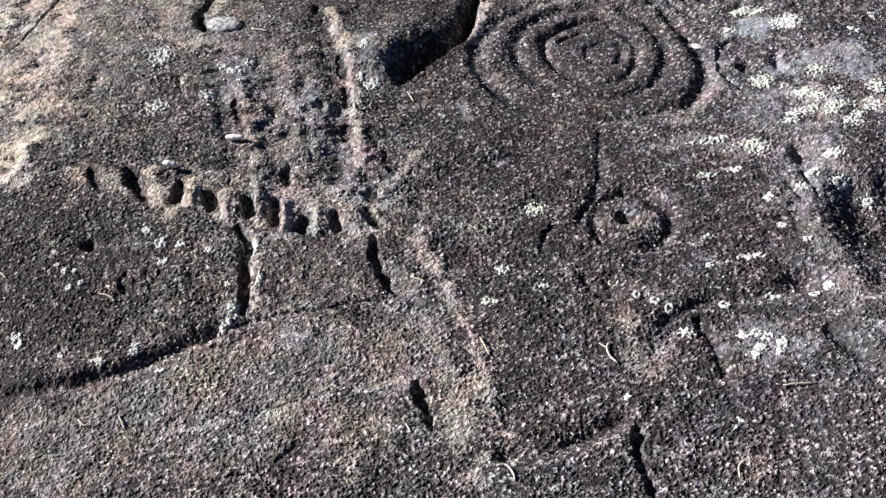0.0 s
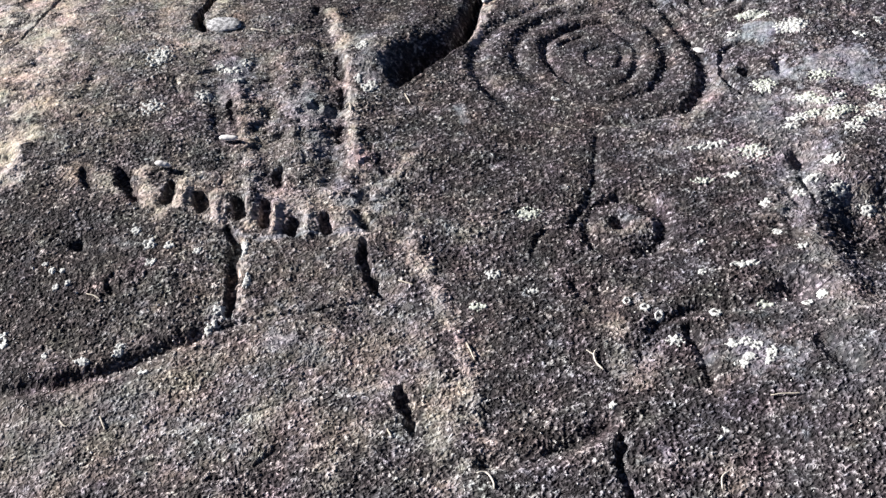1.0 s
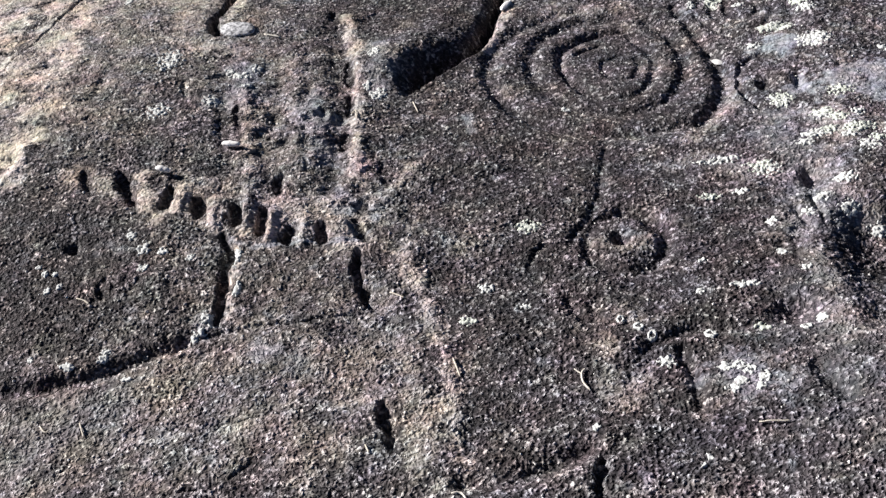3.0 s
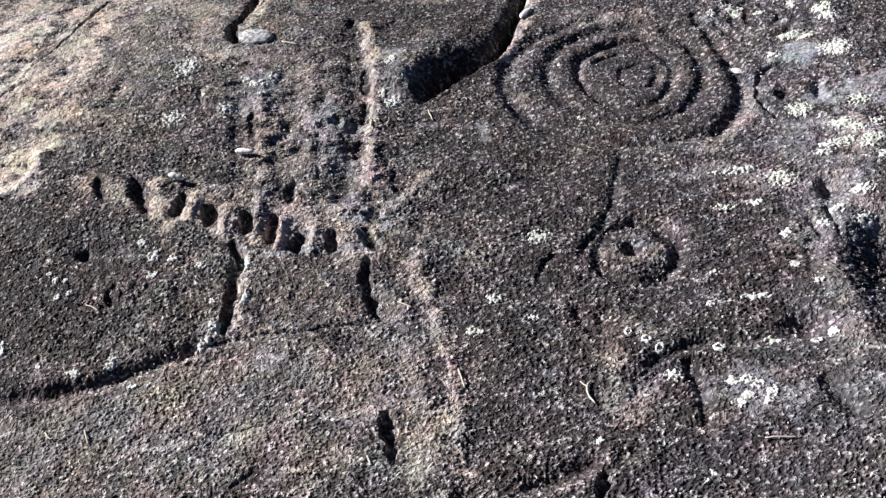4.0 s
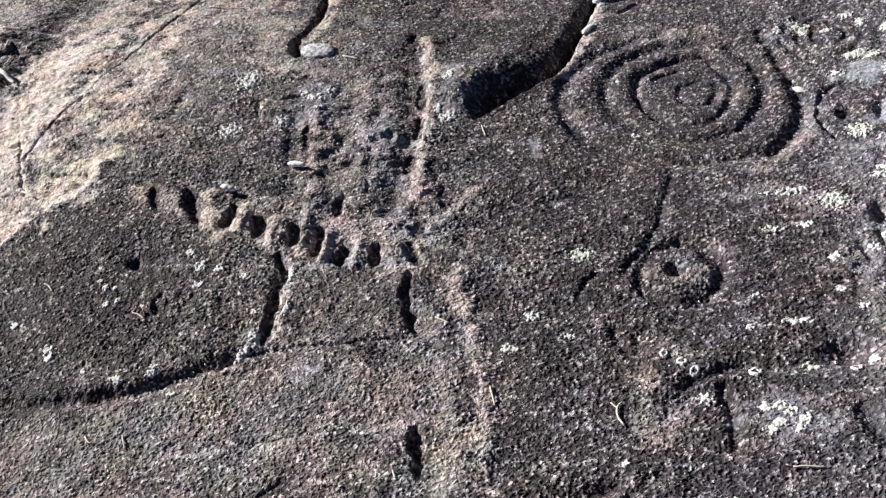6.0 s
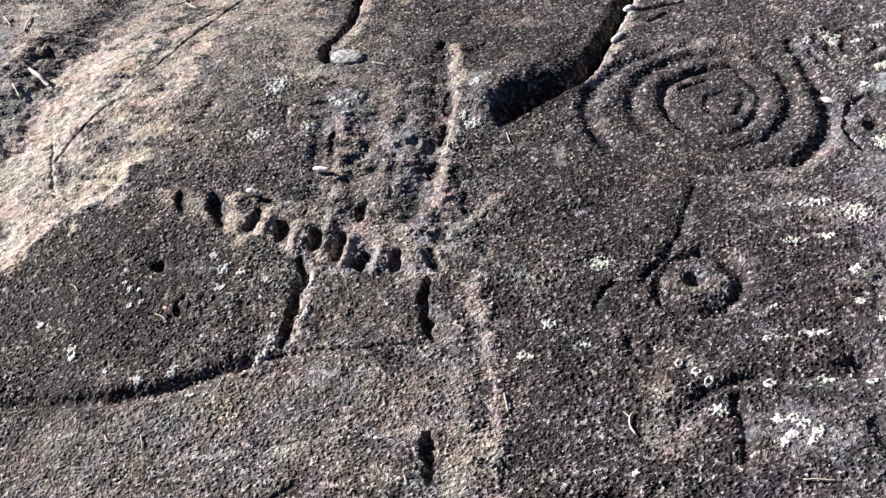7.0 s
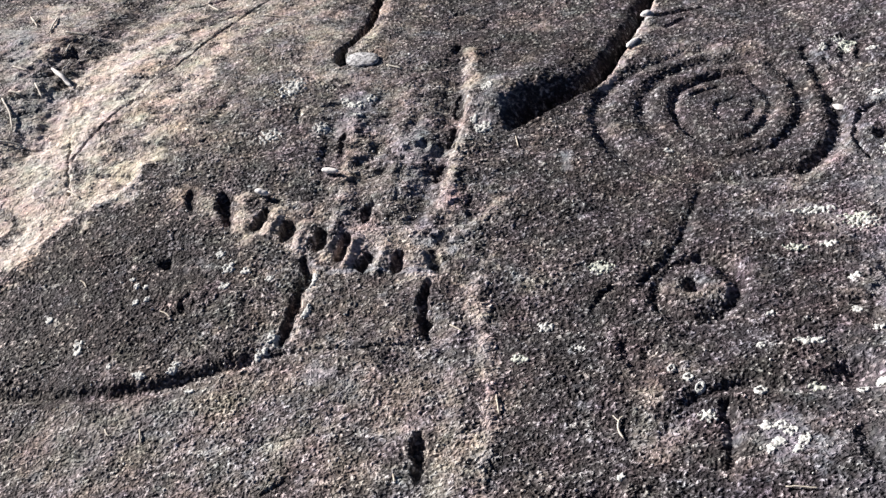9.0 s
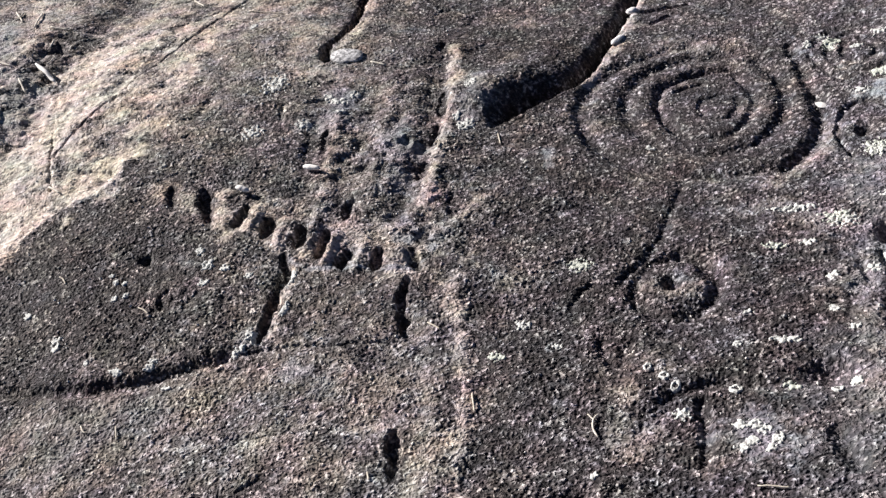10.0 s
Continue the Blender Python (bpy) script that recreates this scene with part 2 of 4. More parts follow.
def rugged(x, y, rx, ry, high):
    at = np.nonzero((np.abs(X - x) < 1.5 * rx) & (np.abs(Y - y) < 1.5 * ry))
    d = np.hypot((X[at] - x) / rx, (Y[at] - y) / ry)
    Z[at] += high * (1 - smooth(d / 1.4)) * (waves(X[at], Y[at], 0.075, 61) + 0.6 * waves(X[at], Y[at], 0.034, 62))


def brush(layer, width, strength, points):
    line = curve_through(points)
    at, d, _, _ = nearby(line, width * 1.2)
    edge = smooth(1.5 * (1.05 - d / (0.62 * width) + 0.75 * BREAK[at]) - 0.15)
    layer[at] = np.maximum(layer[at], strength * edge)


def stain_and_light(width, strength, *points):
    brush(PALE, width, strength, points)


def stain_grey(width, strength, *points):
    brush(GREY, width, strength, points)


def stain_and_shade(width, strength, *points):
    brush(DARK, width, strength, points)


def growth_and_shade(width, strength, *points):
    """Dark growth over bare and crusted stone; inside cuts and hollows it paints their shade."""
    overlaid = np.zeros(X.shape)
    brush(overlaid, width, strength, points)
    DARK[:] = np.maximum(DARK, overlaid)
    PALE[:] *= 1 - 0.9 * overlaid
    GREY[:] *= 1 - 0.9 * overlaid


# large spiral, from the heart outwards
smoothed(0.55, 3.87, 0.40, 0.42)
groove(0.0330, 0.0095, (0.599, 4.179), (0.555, 4.162), (0.530, 4.106), (0.549, 4.031), (0.592, 3.993), (0.635, 4.009), (0.660, 4.073), (0.652, 4.149))
groove(0.0260, 0.0110, (0.434, 4.197), (0.474, 4.239), (0.518, 4.258))
groove(0.0460, 0.0190, (0.616, 4.384), (0.543, 4.369), (0.471, 4.332), (0.405, 4.276), (0.376, 4.196), (0.377, 4.107), (0.406, 4.007), (0.451, 3.931), (0.496, 3.881))
groove(0.0480, 0.0130, (0.496, 3.881), (0.560, 3.853), (0.630, 3.878), (0.680, 3.941), (0.708, 4.022), (0.716, 4.120), (0.692, 4.221), (0.643, 4.305))
groove(0.0640, 0.0140, (0.606, 4.501), (0.476, 4.469), (0.366, 4.401), (0.294, 4.296), (0.266, 4.174), (0.277, 4.054), (0.312, 3.949), (0.367, 3.862), (0.445, 3.795), (0.529, 3.761), (0.611, 3.766), (0.684, 3.796))
groove(0.0600, 0.0175, (0.684, 3.796), (0.745, 3.842), (0.793, 3.934), (0.819, 4.045), (0.816, 4.175), (0.779, 4.327), (0.707, 4.451))
groove(0.0680, 0.0170, (0.453, 4.588), (0.305, 4.496), (0.195, 4.376), (0.134, 4.226), (0.114, 4.089), (0.121, 3.976), (0.156, 3.867), (0.215, 3.778), (0.293, 3.702), (0.403, 3.642), (0.516, 3.612), (0.643, 3.618), (0.737, 3.645), (0.832, 3.684))
groove(0.0620, 0.0240, (0.832, 3.677), (0.873, 3.728), (0.917, 3.817), (0.942, 3.930), (0.938, 4.058), (0.915, 4.158))
groove(0.0460, 0.0150, (0.915, 4.158), (0.877, 4.309), (0.846, 4.442), (0.810, 4.552))

# stem of the spiral and the cup with its ring
groove(0.0340, 0.0085, (0.522, 3.573), (0.519, 3.486), (0.504, 3.351), (0.490, 3.224), (0.466, 3.131), (0.433, 3.056), (0.408, 2.997))
groove(0.0440, 0.0120, (0.473, 2.905), (0.454, 2.972), (0.461, 3.052), (0.500, 3.118), (0.555, 3.142))
groove(0.0520, 0.0185, (0.555, 3.142), (0.621, 3.124), (0.668, 3.052), (0.682, 2.967), (0.658, 2.899), (0.609, 2.852), (0.541, 2.850), (0.473, 2.905))
pit(0.551, 3.012, 0.0240, 0.0330, 0.045)
groove(0.0230, 0.0080, (0.329, 2.977), (0.302, 2.942), (0.292, 2.887), (0.305, 2.840), (0.328, 2.816))
groove(0.0360, 0.0075, (0.398, 2.732), (0.415, 2.672), (0.442, 2.621), (0.469, 2.639), (0.468, 2.712))

# upper spiral and the ring beside it
smoothed(1.064, 4.467, 0.20, 0.24)
groove(0.0380, 0.0120, (1.040, 4.555), (1.072, 4.555), (1.102, 4.531), (1.120, 4.490), (1.121, 4.445), (1.105, 4.411), (1.077, 4.395), (1.045, 4.404), (1.019, 4.434), (1.006, 4.477), (1.011, 4.521))
groove(0.0400, 0.0130, (0.972, 4.571), (1.024, 4.616), (1.089, 4.607), (1.145, 4.549), (1.171, 4.465), (1.161, 4.384), (1.118, 4.331), (1.058, 4.323), (0.998, 4.362), (0.960, 4.437), (0.956, 4.526))
groove(0.0420, 0.0110, (0.902, 4.536), (0.954, 4.632), (1.046, 4.662), (1.145, 4.614), (1.214, 4.510), (1.231, 4.392), (1.195, 4.298), (1.117, 4.254), (1.022, 4.272), (0.940, 4.349), (0.899, 4.464))
groove(0.0590, 0.0081, (0.650, 5.016), (0.722, 4.869), (0.832, 4.759), (0.956, 4.713), (1.093, 4.716))
groove(0.0381, 0.0071, (0.740, 4.988), (0.830, 4.871), (0.956, 4.809), (1.079, 4.811))
gouge(0.0218, 0.022, (0.170, 4.883), (0.271, 4.911), (0.394, 4.956))
gouge(0.0190, 0.018, (0.274, 4.788), (0.334, 4.856))
groove(0.0348, 0.0150, (1.153, 4.061), (1.081, 4.091), (1.025, 4.052), (0.999, 3.976), (0.994, 3.890))
groove(0.0210, 0.0180, (0.984, 3.900), (1.011, 3.808), (1.043, 3.729))
pit(1.077, 3.898, 0.0330, 0.0470, 0.030)
pit(1.188, 3.882, 0.0260, 0.0610, 0.022)

# bent lines and cuts on the lower slab
groove(0.0400, 0.0130, (0.592, 2.490), (0.621, 2.517), (0.671, 2.540), (0.738, 2.570))
groove(0.0480, 0.0115, (0.738, 2.570), (0.807, 2.550), (0.899, 2.551), (0.978, 2.587), (1.018, 2.643))
pit(0.991, 2.610, 0.0700, 0.0700, 0.036)
groove(0.0340, 0.0145, (0.685, 2.491), (0.702, 2.408), (0.712, 2.325), (0.711, 2.255))
groove(0.0289, 0.006, (-0.461, 4.766), (-0.469, 4.696), (-0.523, 4.660), (-0.589, 4.678), (-0.630, 4.741), (-0.619, 4.811), (-0.560, 4.840), (-0.494, 4.819))
groove(0.0460, 0.0200, (1.006, 2.375), (1.022, 2.304), (1.050, 2.245))
groove(0.0260, 0.0180, (1.119, 3.156), (1.134, 3.043), (1.145, 2.941), (1.178, 2.906))
groove(0.0152, 0.009, (1.125, 3.145), (1.167, 3.120), (1.203, 3.059))
pit(1.136, 3.270, 0.0400, 0.0600, 0.036)
pit(1.560, 2.900, 0.3800, 0.2700, 0.130)
groove(0.0300, 0.0140, (1.060, 3.110), (1.085, 3.020))
pit(0.936, 2.798, 0.0219, 0.0270, 0.006)
pit(0.825, 2.929, 0.0420, 0.0390, 0.007)
groove(0.0104, 0.006, (0.914, 3.221), (0.945, 3.267))
gouge(0.0248, 0.020, (0.474, 2.109), (0.469, 2.056), (0.469, 2.002), (0.475, 1.947), (0.491, 1.870), (0.496, 1.834))
groove(0.0360, 0.0080, (0.478, 2.112), (0.509, 2.137), (0.545, 2.180))
groove(0.0600, 0.0175, (0.448, 2.150), (0.382, 2.108), (0.310, 2.070), (0.240, 2.052), (0.158, 2.053))
groove(0.0116, 0.004, (-0.420, 2.099), (-0.393, 2.121), (-0.364, 2.146))
groove(0.0116, 0.006, (-0.570, 2.043), (-0.501, 2.058))
gouge(0.0330, 0.023, (-0.072, 2.327), (-0.056, 2.277), (-0.038, 2.220), (-0.034, 2.173))

# gouges and cups of the ladder figure
gouge(0.0270, 0.022, (-0.635, 2.991), (-0.598, 2.920), (-0.595, 2.854), (-0.585, 2.779), (-0.578, 2.714), (-0.574, 2.653), (-0.568, 2.621))
gouge(0.0290, 0.022, (-0.219, 2.937), (-0.204, 2.838), (-0.170, 2.753), (-0.147, 2.690))
groove(0.0254, 0.014, (-0.257, 3.073), (-0.230, 3.038), (-0.201, 2.999))
pit(-0.237, 3.164, 0.0296, 0.0290, 0.016)
rung(0.0281, 0.0124, (-1.155, 3.288), (-1.108, 3.201))
rung(0.0438, 0.0264, (-1.028, 3.288), (-0.948, 3.131))
rung(0.0409, 0.0232, (-0.848, 3.221), (-0.849, 3.121))
rung(0.0498, 0.0279, (-0.749, 3.169), (-0.730, 3.082))
rung(0.0529, 0.0341, (-0.622, 3.137), (-0.609, 3.054))
rung(0.0356, 0.0231, (-0.536, 3.133), (-0.519, 3.003))
rung(0.0439, 0.0232, (-0.436, 3.039), (-0.438, 2.978))
rung(0.0403, 0.0263, (-0.342, 3.071), (-0.327, 2.987))
rung(0.0369, 0.0201, (-0.520, 3.313), (-0.507, 3.224))
rung(0.0404, 0.0201, (-0.344, 3.574), (-0.335, 3.487))
rung(0.0329, 0.0109, (-0.193, 3.402), (-0.176, 3.300))
rung(0.0278, 0.0155, (-0.223, 3.175), (-0.235, 3.142))
rung(0.0219, 0.0140, (-0.246, 3.099), (-0.198, 3.007))
rung(0.0317, 0.0140, (-0.740, 3.708), (-0.707, 3.561))
rung(0.0315, 0.0093, (-0.785, 3.661), (-0.747, 3.507))
rung(0.0418, 0.0232, (-0.396, 4.040), (-0.376, 3.902))
rung(0.0359, 0.0186, (-0.363, 3.818), (-0.350, 3.702))
rung(0.0335, 0.0124, (-0.525, 4.490), (-0.511, 4.408))
rung(0.0349, 0.0077, (-0.363, 3.356), (-0.349, 3.251))
pit(-0.541, 3.508, 0.0303, 0.0300, 0.0162)
pit(-1.075, 2.926, 0.0284, 0.0250, 0.023)
pit(-0.832, 3.909, 0.0333, 0.0500, 0.0135)
pit(-0.434, 3.684, 0.0312, 0.0370, 0.0108)
rugged(-0.55, 3.75, 0.38, 0.75, 0.0075)
rugged(-0.83, 2.75, 0.20, 0.16, 0.006)
rugged(-0.2, 3.25, 0.20, 0.30, 0.006)
rugged(1.02, 3.0, 0.30, 0.75, 0.006)
rugged(-2.236, 4.157, 0.28, 0.45, 0.008)
rugged(-1.75, 3.8, 0.6, 1.0, 0.006)
groove(0.0872, 0.012, (-0.477, 4.337), (-0.413, 4.013), (-0.376, 3.749), (-0.356, 3.478), (-0.349, 3.252))
groove(0.0978, 0.009, (-0.702, 4.153), (-0.614, 3.775), (-0.568, 3.453), (-0.537, 3.204))
groove(0.0840, 0.009, (-0.801, 3.790), (-0.717, 3.437), (-0.679, 3.220))
ridge(0.0566, 0.0055, (-0.751, 3.837), (-0.670, 3.580), (-0.617, 3.318), (-0.591, 3.126))
ridge(0.0557, 0.0072, (-0.453, 4.447), (-0.377, 4.108), (-0.330, 3.815), (-0.304, 3.590), (-0.279, 3.387))
ridge(0.0298, 0.008, (-0.514, 3.119), (-0.492, 2.983))
ridge(0.0519, 0.008, (-0.950, 3.271), (-0.903, 3.110))
ridge(0.0426, 0.008, (-0.809, 3.213), (-0.796, 3.084))
ridge(0.0459, 0.008, (-0.697, 3.173), (-0.674, 3.048))
ridge(0.0331, 0.008, (-0.590, 3.152), (-0.570, 3.011))
ridge(0.0391, 0.008, (-0.495, 3.101), (-0.486, 2.975))
ridge(0.0376, 0.008, (-0.398, 3.071), (-0.389, 2.966))
ridge(0.0380, 0.008, (-0.280, 3.074), (-0.267, 2.977))
ridge(0.0461, 0.0039, (-0.618, 4.166), (-0.535, 3.786), (-0.478, 3.430))
ridge(0.0449, 0.0039, (-0.221, 3.145), (-0.136, 3.273), (-0.083, 3.407))
groove(0.0136, 0.007, (-0.938, 2.801), (-0.944, 2.761), (-0.928, 2.720))
groove(0.0337, 0.006, (-1.266, 3.931), (-1.254, 3.848), (-1.249, 3.729), (-1.281, 3.701))
groove(0.0205, 0.008, (-0.961, 3.844), (-0.931, 3.755))

# deep fissures
gouge(0.0270, 0.050, (-0.989, 5.303), (-0.986, 5.020), (-0.988, 4.871), (-0.957, 4.679), (-0.953, 4.517), (-0.970, 4.366))
gouge(0.0480, 0.050, (-0.969, 4.377), (-0.957, 4.301), (-0.921, 4.242))

# cracks of the pale upper slope
groove(0.0095, 0.0065, (-1.383, 5.152), (-1.513, 4.871), (-1.550, 4.699), (-1.573, 4.393), (-1.609, 4.140), (-1.651, 3.969), (-1.657, 3.823))
groove(0.0100, 0.006, (-1.657, 3.823), (-1.682, 3.712), (-1.697, 3.579), (-1.696, 3.422), (-1.642, 3.307))
groove(0.0506, 0.01, (-1.684, 4.040), (-1.684, 3.891))
groove(0.0187, 0.008, (-1.587, 5.093), (-1.774, 4.863), (-1.959, 4.775), (-2.060, 4.671))
groove(0.0152, 0.006, (-1.592, 4.703), (-1.669, 4.575), (-1.756, 4.477))
groove(0.0095, 0.0080, (-1.972, 3.872), (-1.871, 3.739), (-1.773, 3.573), (-1.694, 3.405), (-1.610, 3.259))
groove(0.1500, 0.0200, (-2.099, 4.896), (-2.074, 4.571), (-2.040, 4.330), (-2.032, 4.144), (-2.006, 3.924), (-1.943, 3.693), (-1.914, 3.554))
groove(0.2466, 0.0140, (-1.929, 3.576), (-1.976, 3.834), (-2.007, 4.145), (-2.010, 4.473), (-2.019, 4.901))
pit(-2.153, 4.217, 0.0849, 0.1730, 0.02)

# steps: the ground drops to the left of the line as it is drawn
step(0.0225, 0.003, (-0.445, 2.612), (-0.521, 2.591), (-0.595, 2.567), (-0.696, 2.522), (-0.782, 2.483), (-0.880, 2.433), (-0.985, 2.404), (-1.097, 2.391), (-1.197, 2.386), (-1.332, 2.377))
step(0.0156, 0.002, (-0.138, 2.668), (-0.230, 2.652), (-0.352, 2.624), (-0.445, 2.609))
groove(0.0480, 0.0160, (-0.640, 2.548), (-0.781, 2.479), (-0.878, 2.429), (-0.984, 2.400), (-1.096, 2.387), (-1.196, 2.382), (-1.330, 2.376), (-1.480, 2.370))
groove(0.0190, 0.005, (-0.445, 2.612), (-0.521, 2.591), (-0.595, 2.567), (-0.696, 2.522))
groove(0.0141, 0.004, (-0.138, 2.668), (-0.230, 2.652), (-0.352, 2.624), (-0.445, 2.609))
step(0.0542, 0.009, (-0.042, 2.988), (-0.010, 2.857), (0.044, 2.663), (0.107, 2.442), (0.135, 2.300), (0.164, 2.113))
step(0.2044, 0.06, (1.238, 3.159), (1.189, 2.878), (1.185, 2.667), (1.193, 2.468))
step(0.0436, 0.024, (-1.689, 2.657), (-1.661, 2.760), (-1.590, 2.984), (-1.506, 3.156), (-1.425, 3.236), (-1.385, 3.332), (-1.382, 3.405))
ridge(0.0516, 0.012, (-1.698, 2.647), (-1.680, 2.761), (-1.611, 2.989), (-1.520, 3.162), (-1.435, 3.242), (-1.394, 3.338), (-1.388, 3.418))
step(0.3200, 0.0300, (-1.780, 2.900), (-1.800, 3.300), (-1.830, 3.800), (-1.880, 4.400), (-1.930, 4.900))
step(0.0251, 0.008, (1.261, 3.300), (1.098, 3.383), (0.803, 3.431))

# the open hollow: its far wall and the slope that falls to it
hollow((-0.179, 3.810), (-0.134, 3.884), (-0.093, 3.946), (-0.048, 4.023), (0.025, 4.138), (0.074, 4.257), (0.102, 4.473), (0.127, 4.689), (0.155, 4.910), (0.184, 5.166), (0.229, 5.537))

# stains, with some light and shade painted in alike: width, strength, line
stain_and_light(0.5017, 1.0, (-1.818, 3.172), (-1.861, 3.456), (-1.848, 3.760), (-1.870, 4.182))
stain_and_light(0.0518, 1.0, (-1.687, 2.766), (-1.614, 2.995), (-1.526, 3.174), (-1.441, 3.254), (-1.400, 3.351))
stain_and_light(0.5189, 0.5, (-2.441, 3.984), (-2.394, 4.257), (-2.384, 4.664))
# pale right bank of the fissure, its sunlit look put into the colour
stain_and_light(0.0334, 0.8, (-0.926, 4.821), (-0.904, 4.654), (-0.905, 4.483), (-0.920, 4.346))
stain_and_light(0.3559, 1.0, (-1.785, 3.297), (-1.825, 3.762), (-1.826, 4.298))
stain_and_light(0.1017, 0.9, (-1.738, 2.855), (-1.693, 3.068), (-1.626, 3.256), (-1.534, 3.341), (-1.471, 3.418))
stain_and_light(0.1800, 1.0, (-1.664, 2.887), (-1.648, 3.016), (-1.592, 3.140), (-1.521, 3.259), (-1.458, 3.355))
stain_and_light(0.3000, 1.0, (-1.745, 3.153), (-1.738, 3.435), (-1.770, 3.768), (-1.832, 4.107))
stain_and_light(0.1400, 0.8, (-2.495, 4.737), (-2.366, 4.448), (-2.261, 4.155))
stain_and_light(0.1100, 0.7, (-2.210, 3.955), (-2.122, 3.740), (-2.037, 3.551))
stain_grey(0.1600, 0.8, (-2.487, 4.440), (-2.409, 4.200))
stain_and_light(0.3000, 0.55, (-1.860, 4.300), (-1.865, 4.700), (-1.847, 5.163))
stain_and_light(0.1300, 0.85, (-1.437, 3.232), (-1.415, 3.350), (-1.411, 3.494), (-1.432, 3.706), (-1.472, 4.038), (-1.506, 4.371), (-1.540, 4.657))
stain_and_shade(0.2200, 0.7, (-0.478, 2.754), (-0.265, 2.792))
stain_and_shade(0.3535, 0.95, (0.916, 2.839), (0.954, 2.325))
stain_and_light(0.2810, 0.6, (-1.610, 3.400), (-1.581, 3.710), (-1.570, 4.089), (-1.550, 4.490), (-1.536, 4.966))
stain_and_light(0.5446, 0.26, (-1.331, 3.623), (-1.307, 4.104), (-1.248, 4.573))
stain_and_shade(0.2997, 0.7, (0.897, 2.466), (1.068, 2.209))
stain_and_light(0.2889, 1.0, (-1.812, 2.872), (-1.803, 3.086), (-1.819, 3.358))
stain_and_light(0.1738, 0.4, (-1.396, 4.255), (-1.349, 4.633), (-1.284, 5.028))
stain_and_light(0.0606, 0.95, (-0.950, 3.271), (-0.903, 3.110))
stain_and_light(0.0497, 0.95, (-0.809, 3.213), (-0.796, 3.084))
stain_and_light(0.0536, 0.95, (-0.697, 3.173), (-0.674, 3.048))
stain_and_light(0.0386, 0.95, (-0.590, 3.152), (-0.570, 3.011))
stain_and_light(0.0455, 0.95, (-0.495, 3.101), (-0.486, 2.975))
stain_and_light(0.0438, 0.95, (-0.398, 3.071), (-0.389, 2.966))
stain_and_light(0.0360, 0.8, (-0.280, 3.074), (-0.267, 2.977))
stain_and_shade(0.0745, 0.85, (0.040, 2.939), (0.089, 2.736), (0.154, 2.507), (0.191, 2.299), (0.214, 2.148))
stain_and_light(0.0659, 0.68, (-0.075, 2.932), (-0.005, 2.733), (0.059, 2.549), (0.105, 2.339), (0.144, 2.114))
stain_and_light(0.0594, 0.62, (-0.453, 4.447), (-0.379, 4.108), (-0.332, 3.814), (-0.306, 3.590), (-0.282, 3.386), (-0.248, 3.294))
stain_and_light(0.0532, 0.5, (-0.244, 3.172), (-0.167, 3.239), (-0.083, 3.407))
stain_and_light(0.4222, 0.12, (-0.526, 2.802), (-0.253, 2.769))
stain_and_light(0.4957, 0.2, (-0.966, 4.488), (-0.632, 3.853), (-0.446, 3.368))
stain_and_light(0.1900, 0.62, (-0.816, 3.151), (-0.693, 3.104), (-0.580, 3.085), (-0.452, 3.067), (-0.360, 3.047), (-0.275, 3.054))
stain_and_light(0.0936, 0.45, (-1.217, 3.276), (-1.087, 3.236), (-0.933, 3.172))
stain_and_light(0.0493, 0.5, (-0.751, 3.837), (-0.676, 3.579), (-0.620, 3.318), (-0.594, 3.140))
stain_and_light(0.0230, 0.95, (-0.591, 2.975), (-0.576, 2.904), (-0.565, 2.840), (-0.559, 2.770), (-0.552, 2.705), (-0.544, 2.646))
# dark shading below the step, painted as colour
stain_and_shade(0.2427, 0.9, (-1.222, 2.363), (-0.937, 2.320))
stain_and_light(0.2182, 0.2, (-0.639, 2.184), (-0.203, 2.223))
stain_and_light(0.4571, 0.22, (-0.998, 2.222), (-0.684, 2.329), (-0.396, 2.411), (-0.131, 2.459))
stain_and_light(0.1947, 0.15, (-0.399, 2.834), (-0.286, 2.768))
stain_and_light(0.0898, 0.35, (-0.165, 2.824), (-0.069, 2.636), (-0.005, 2.420), (0.039, 2.133))
stain_and_light(0.0206, 0.5, (-0.727, 2.219), (-0.503, 2.238), (-0.364, 2.280), (-0.222, 2.313), (-0.097, 2.352))
stain_and_light(0.0581, 0.32, (0.791, 3.546), (0.885, 3.661), (0.957, 3.800), (0.978, 3.973))
# pale lip of the hollow with its sunlit edge painted in
stain_and_light(0.0493, 0.8, (0.079, 4.220), (0.119, 4.381), (0.149, 4.561), (0.190, 4.780))
stain_and_light(0.0573, 0.35, (0.494, 2.547), (0.527, 2.289), (0.607, 2.430))
stain_and_light(0.0774, 0.25, (1.063, 3.067), (1.100, 2.673), (1.099, 2.480))
stain_grey(0.1800, 0.5, (0.793, 2.393), (0.853, 2.322))
stain_and_light(0.1074, 0.2, (0.803, 3.424), (1.028, 3.325))
stain_and_light(0.1361, 0.3, (0.337, 4.562), (0.598, 4.568))
stain_and_light(0.1163, 0.28, (0.078, 2.968), (0.135, 3.055))
stain_and_light(0.0819, 0.3, (0.499, 3.005), (0.611, 2.973))
stain_grey(0.1400, 0.6, (-0.870, 4.130), (-0.773, 4.004), (-0.746, 3.817), (-0.790, 3.752))
stain_grey(0.1500, 0.6, (-0.275, 4.170), (-0.274, 3.904))
stain_grey(0.1262, 0.9, (1.132, 4.138), (1.217, 4.151))
stain_grey(0.0788, 0.8, (1.181, 3.823), (1.264, 3.796))
stain_grey(0.0574, 0.8, (0.049, 3.704), (0.076, 3.632))
stain_grey(0.1070, 0.6, (-0.390, 2.514), (-0.323, 2.495))
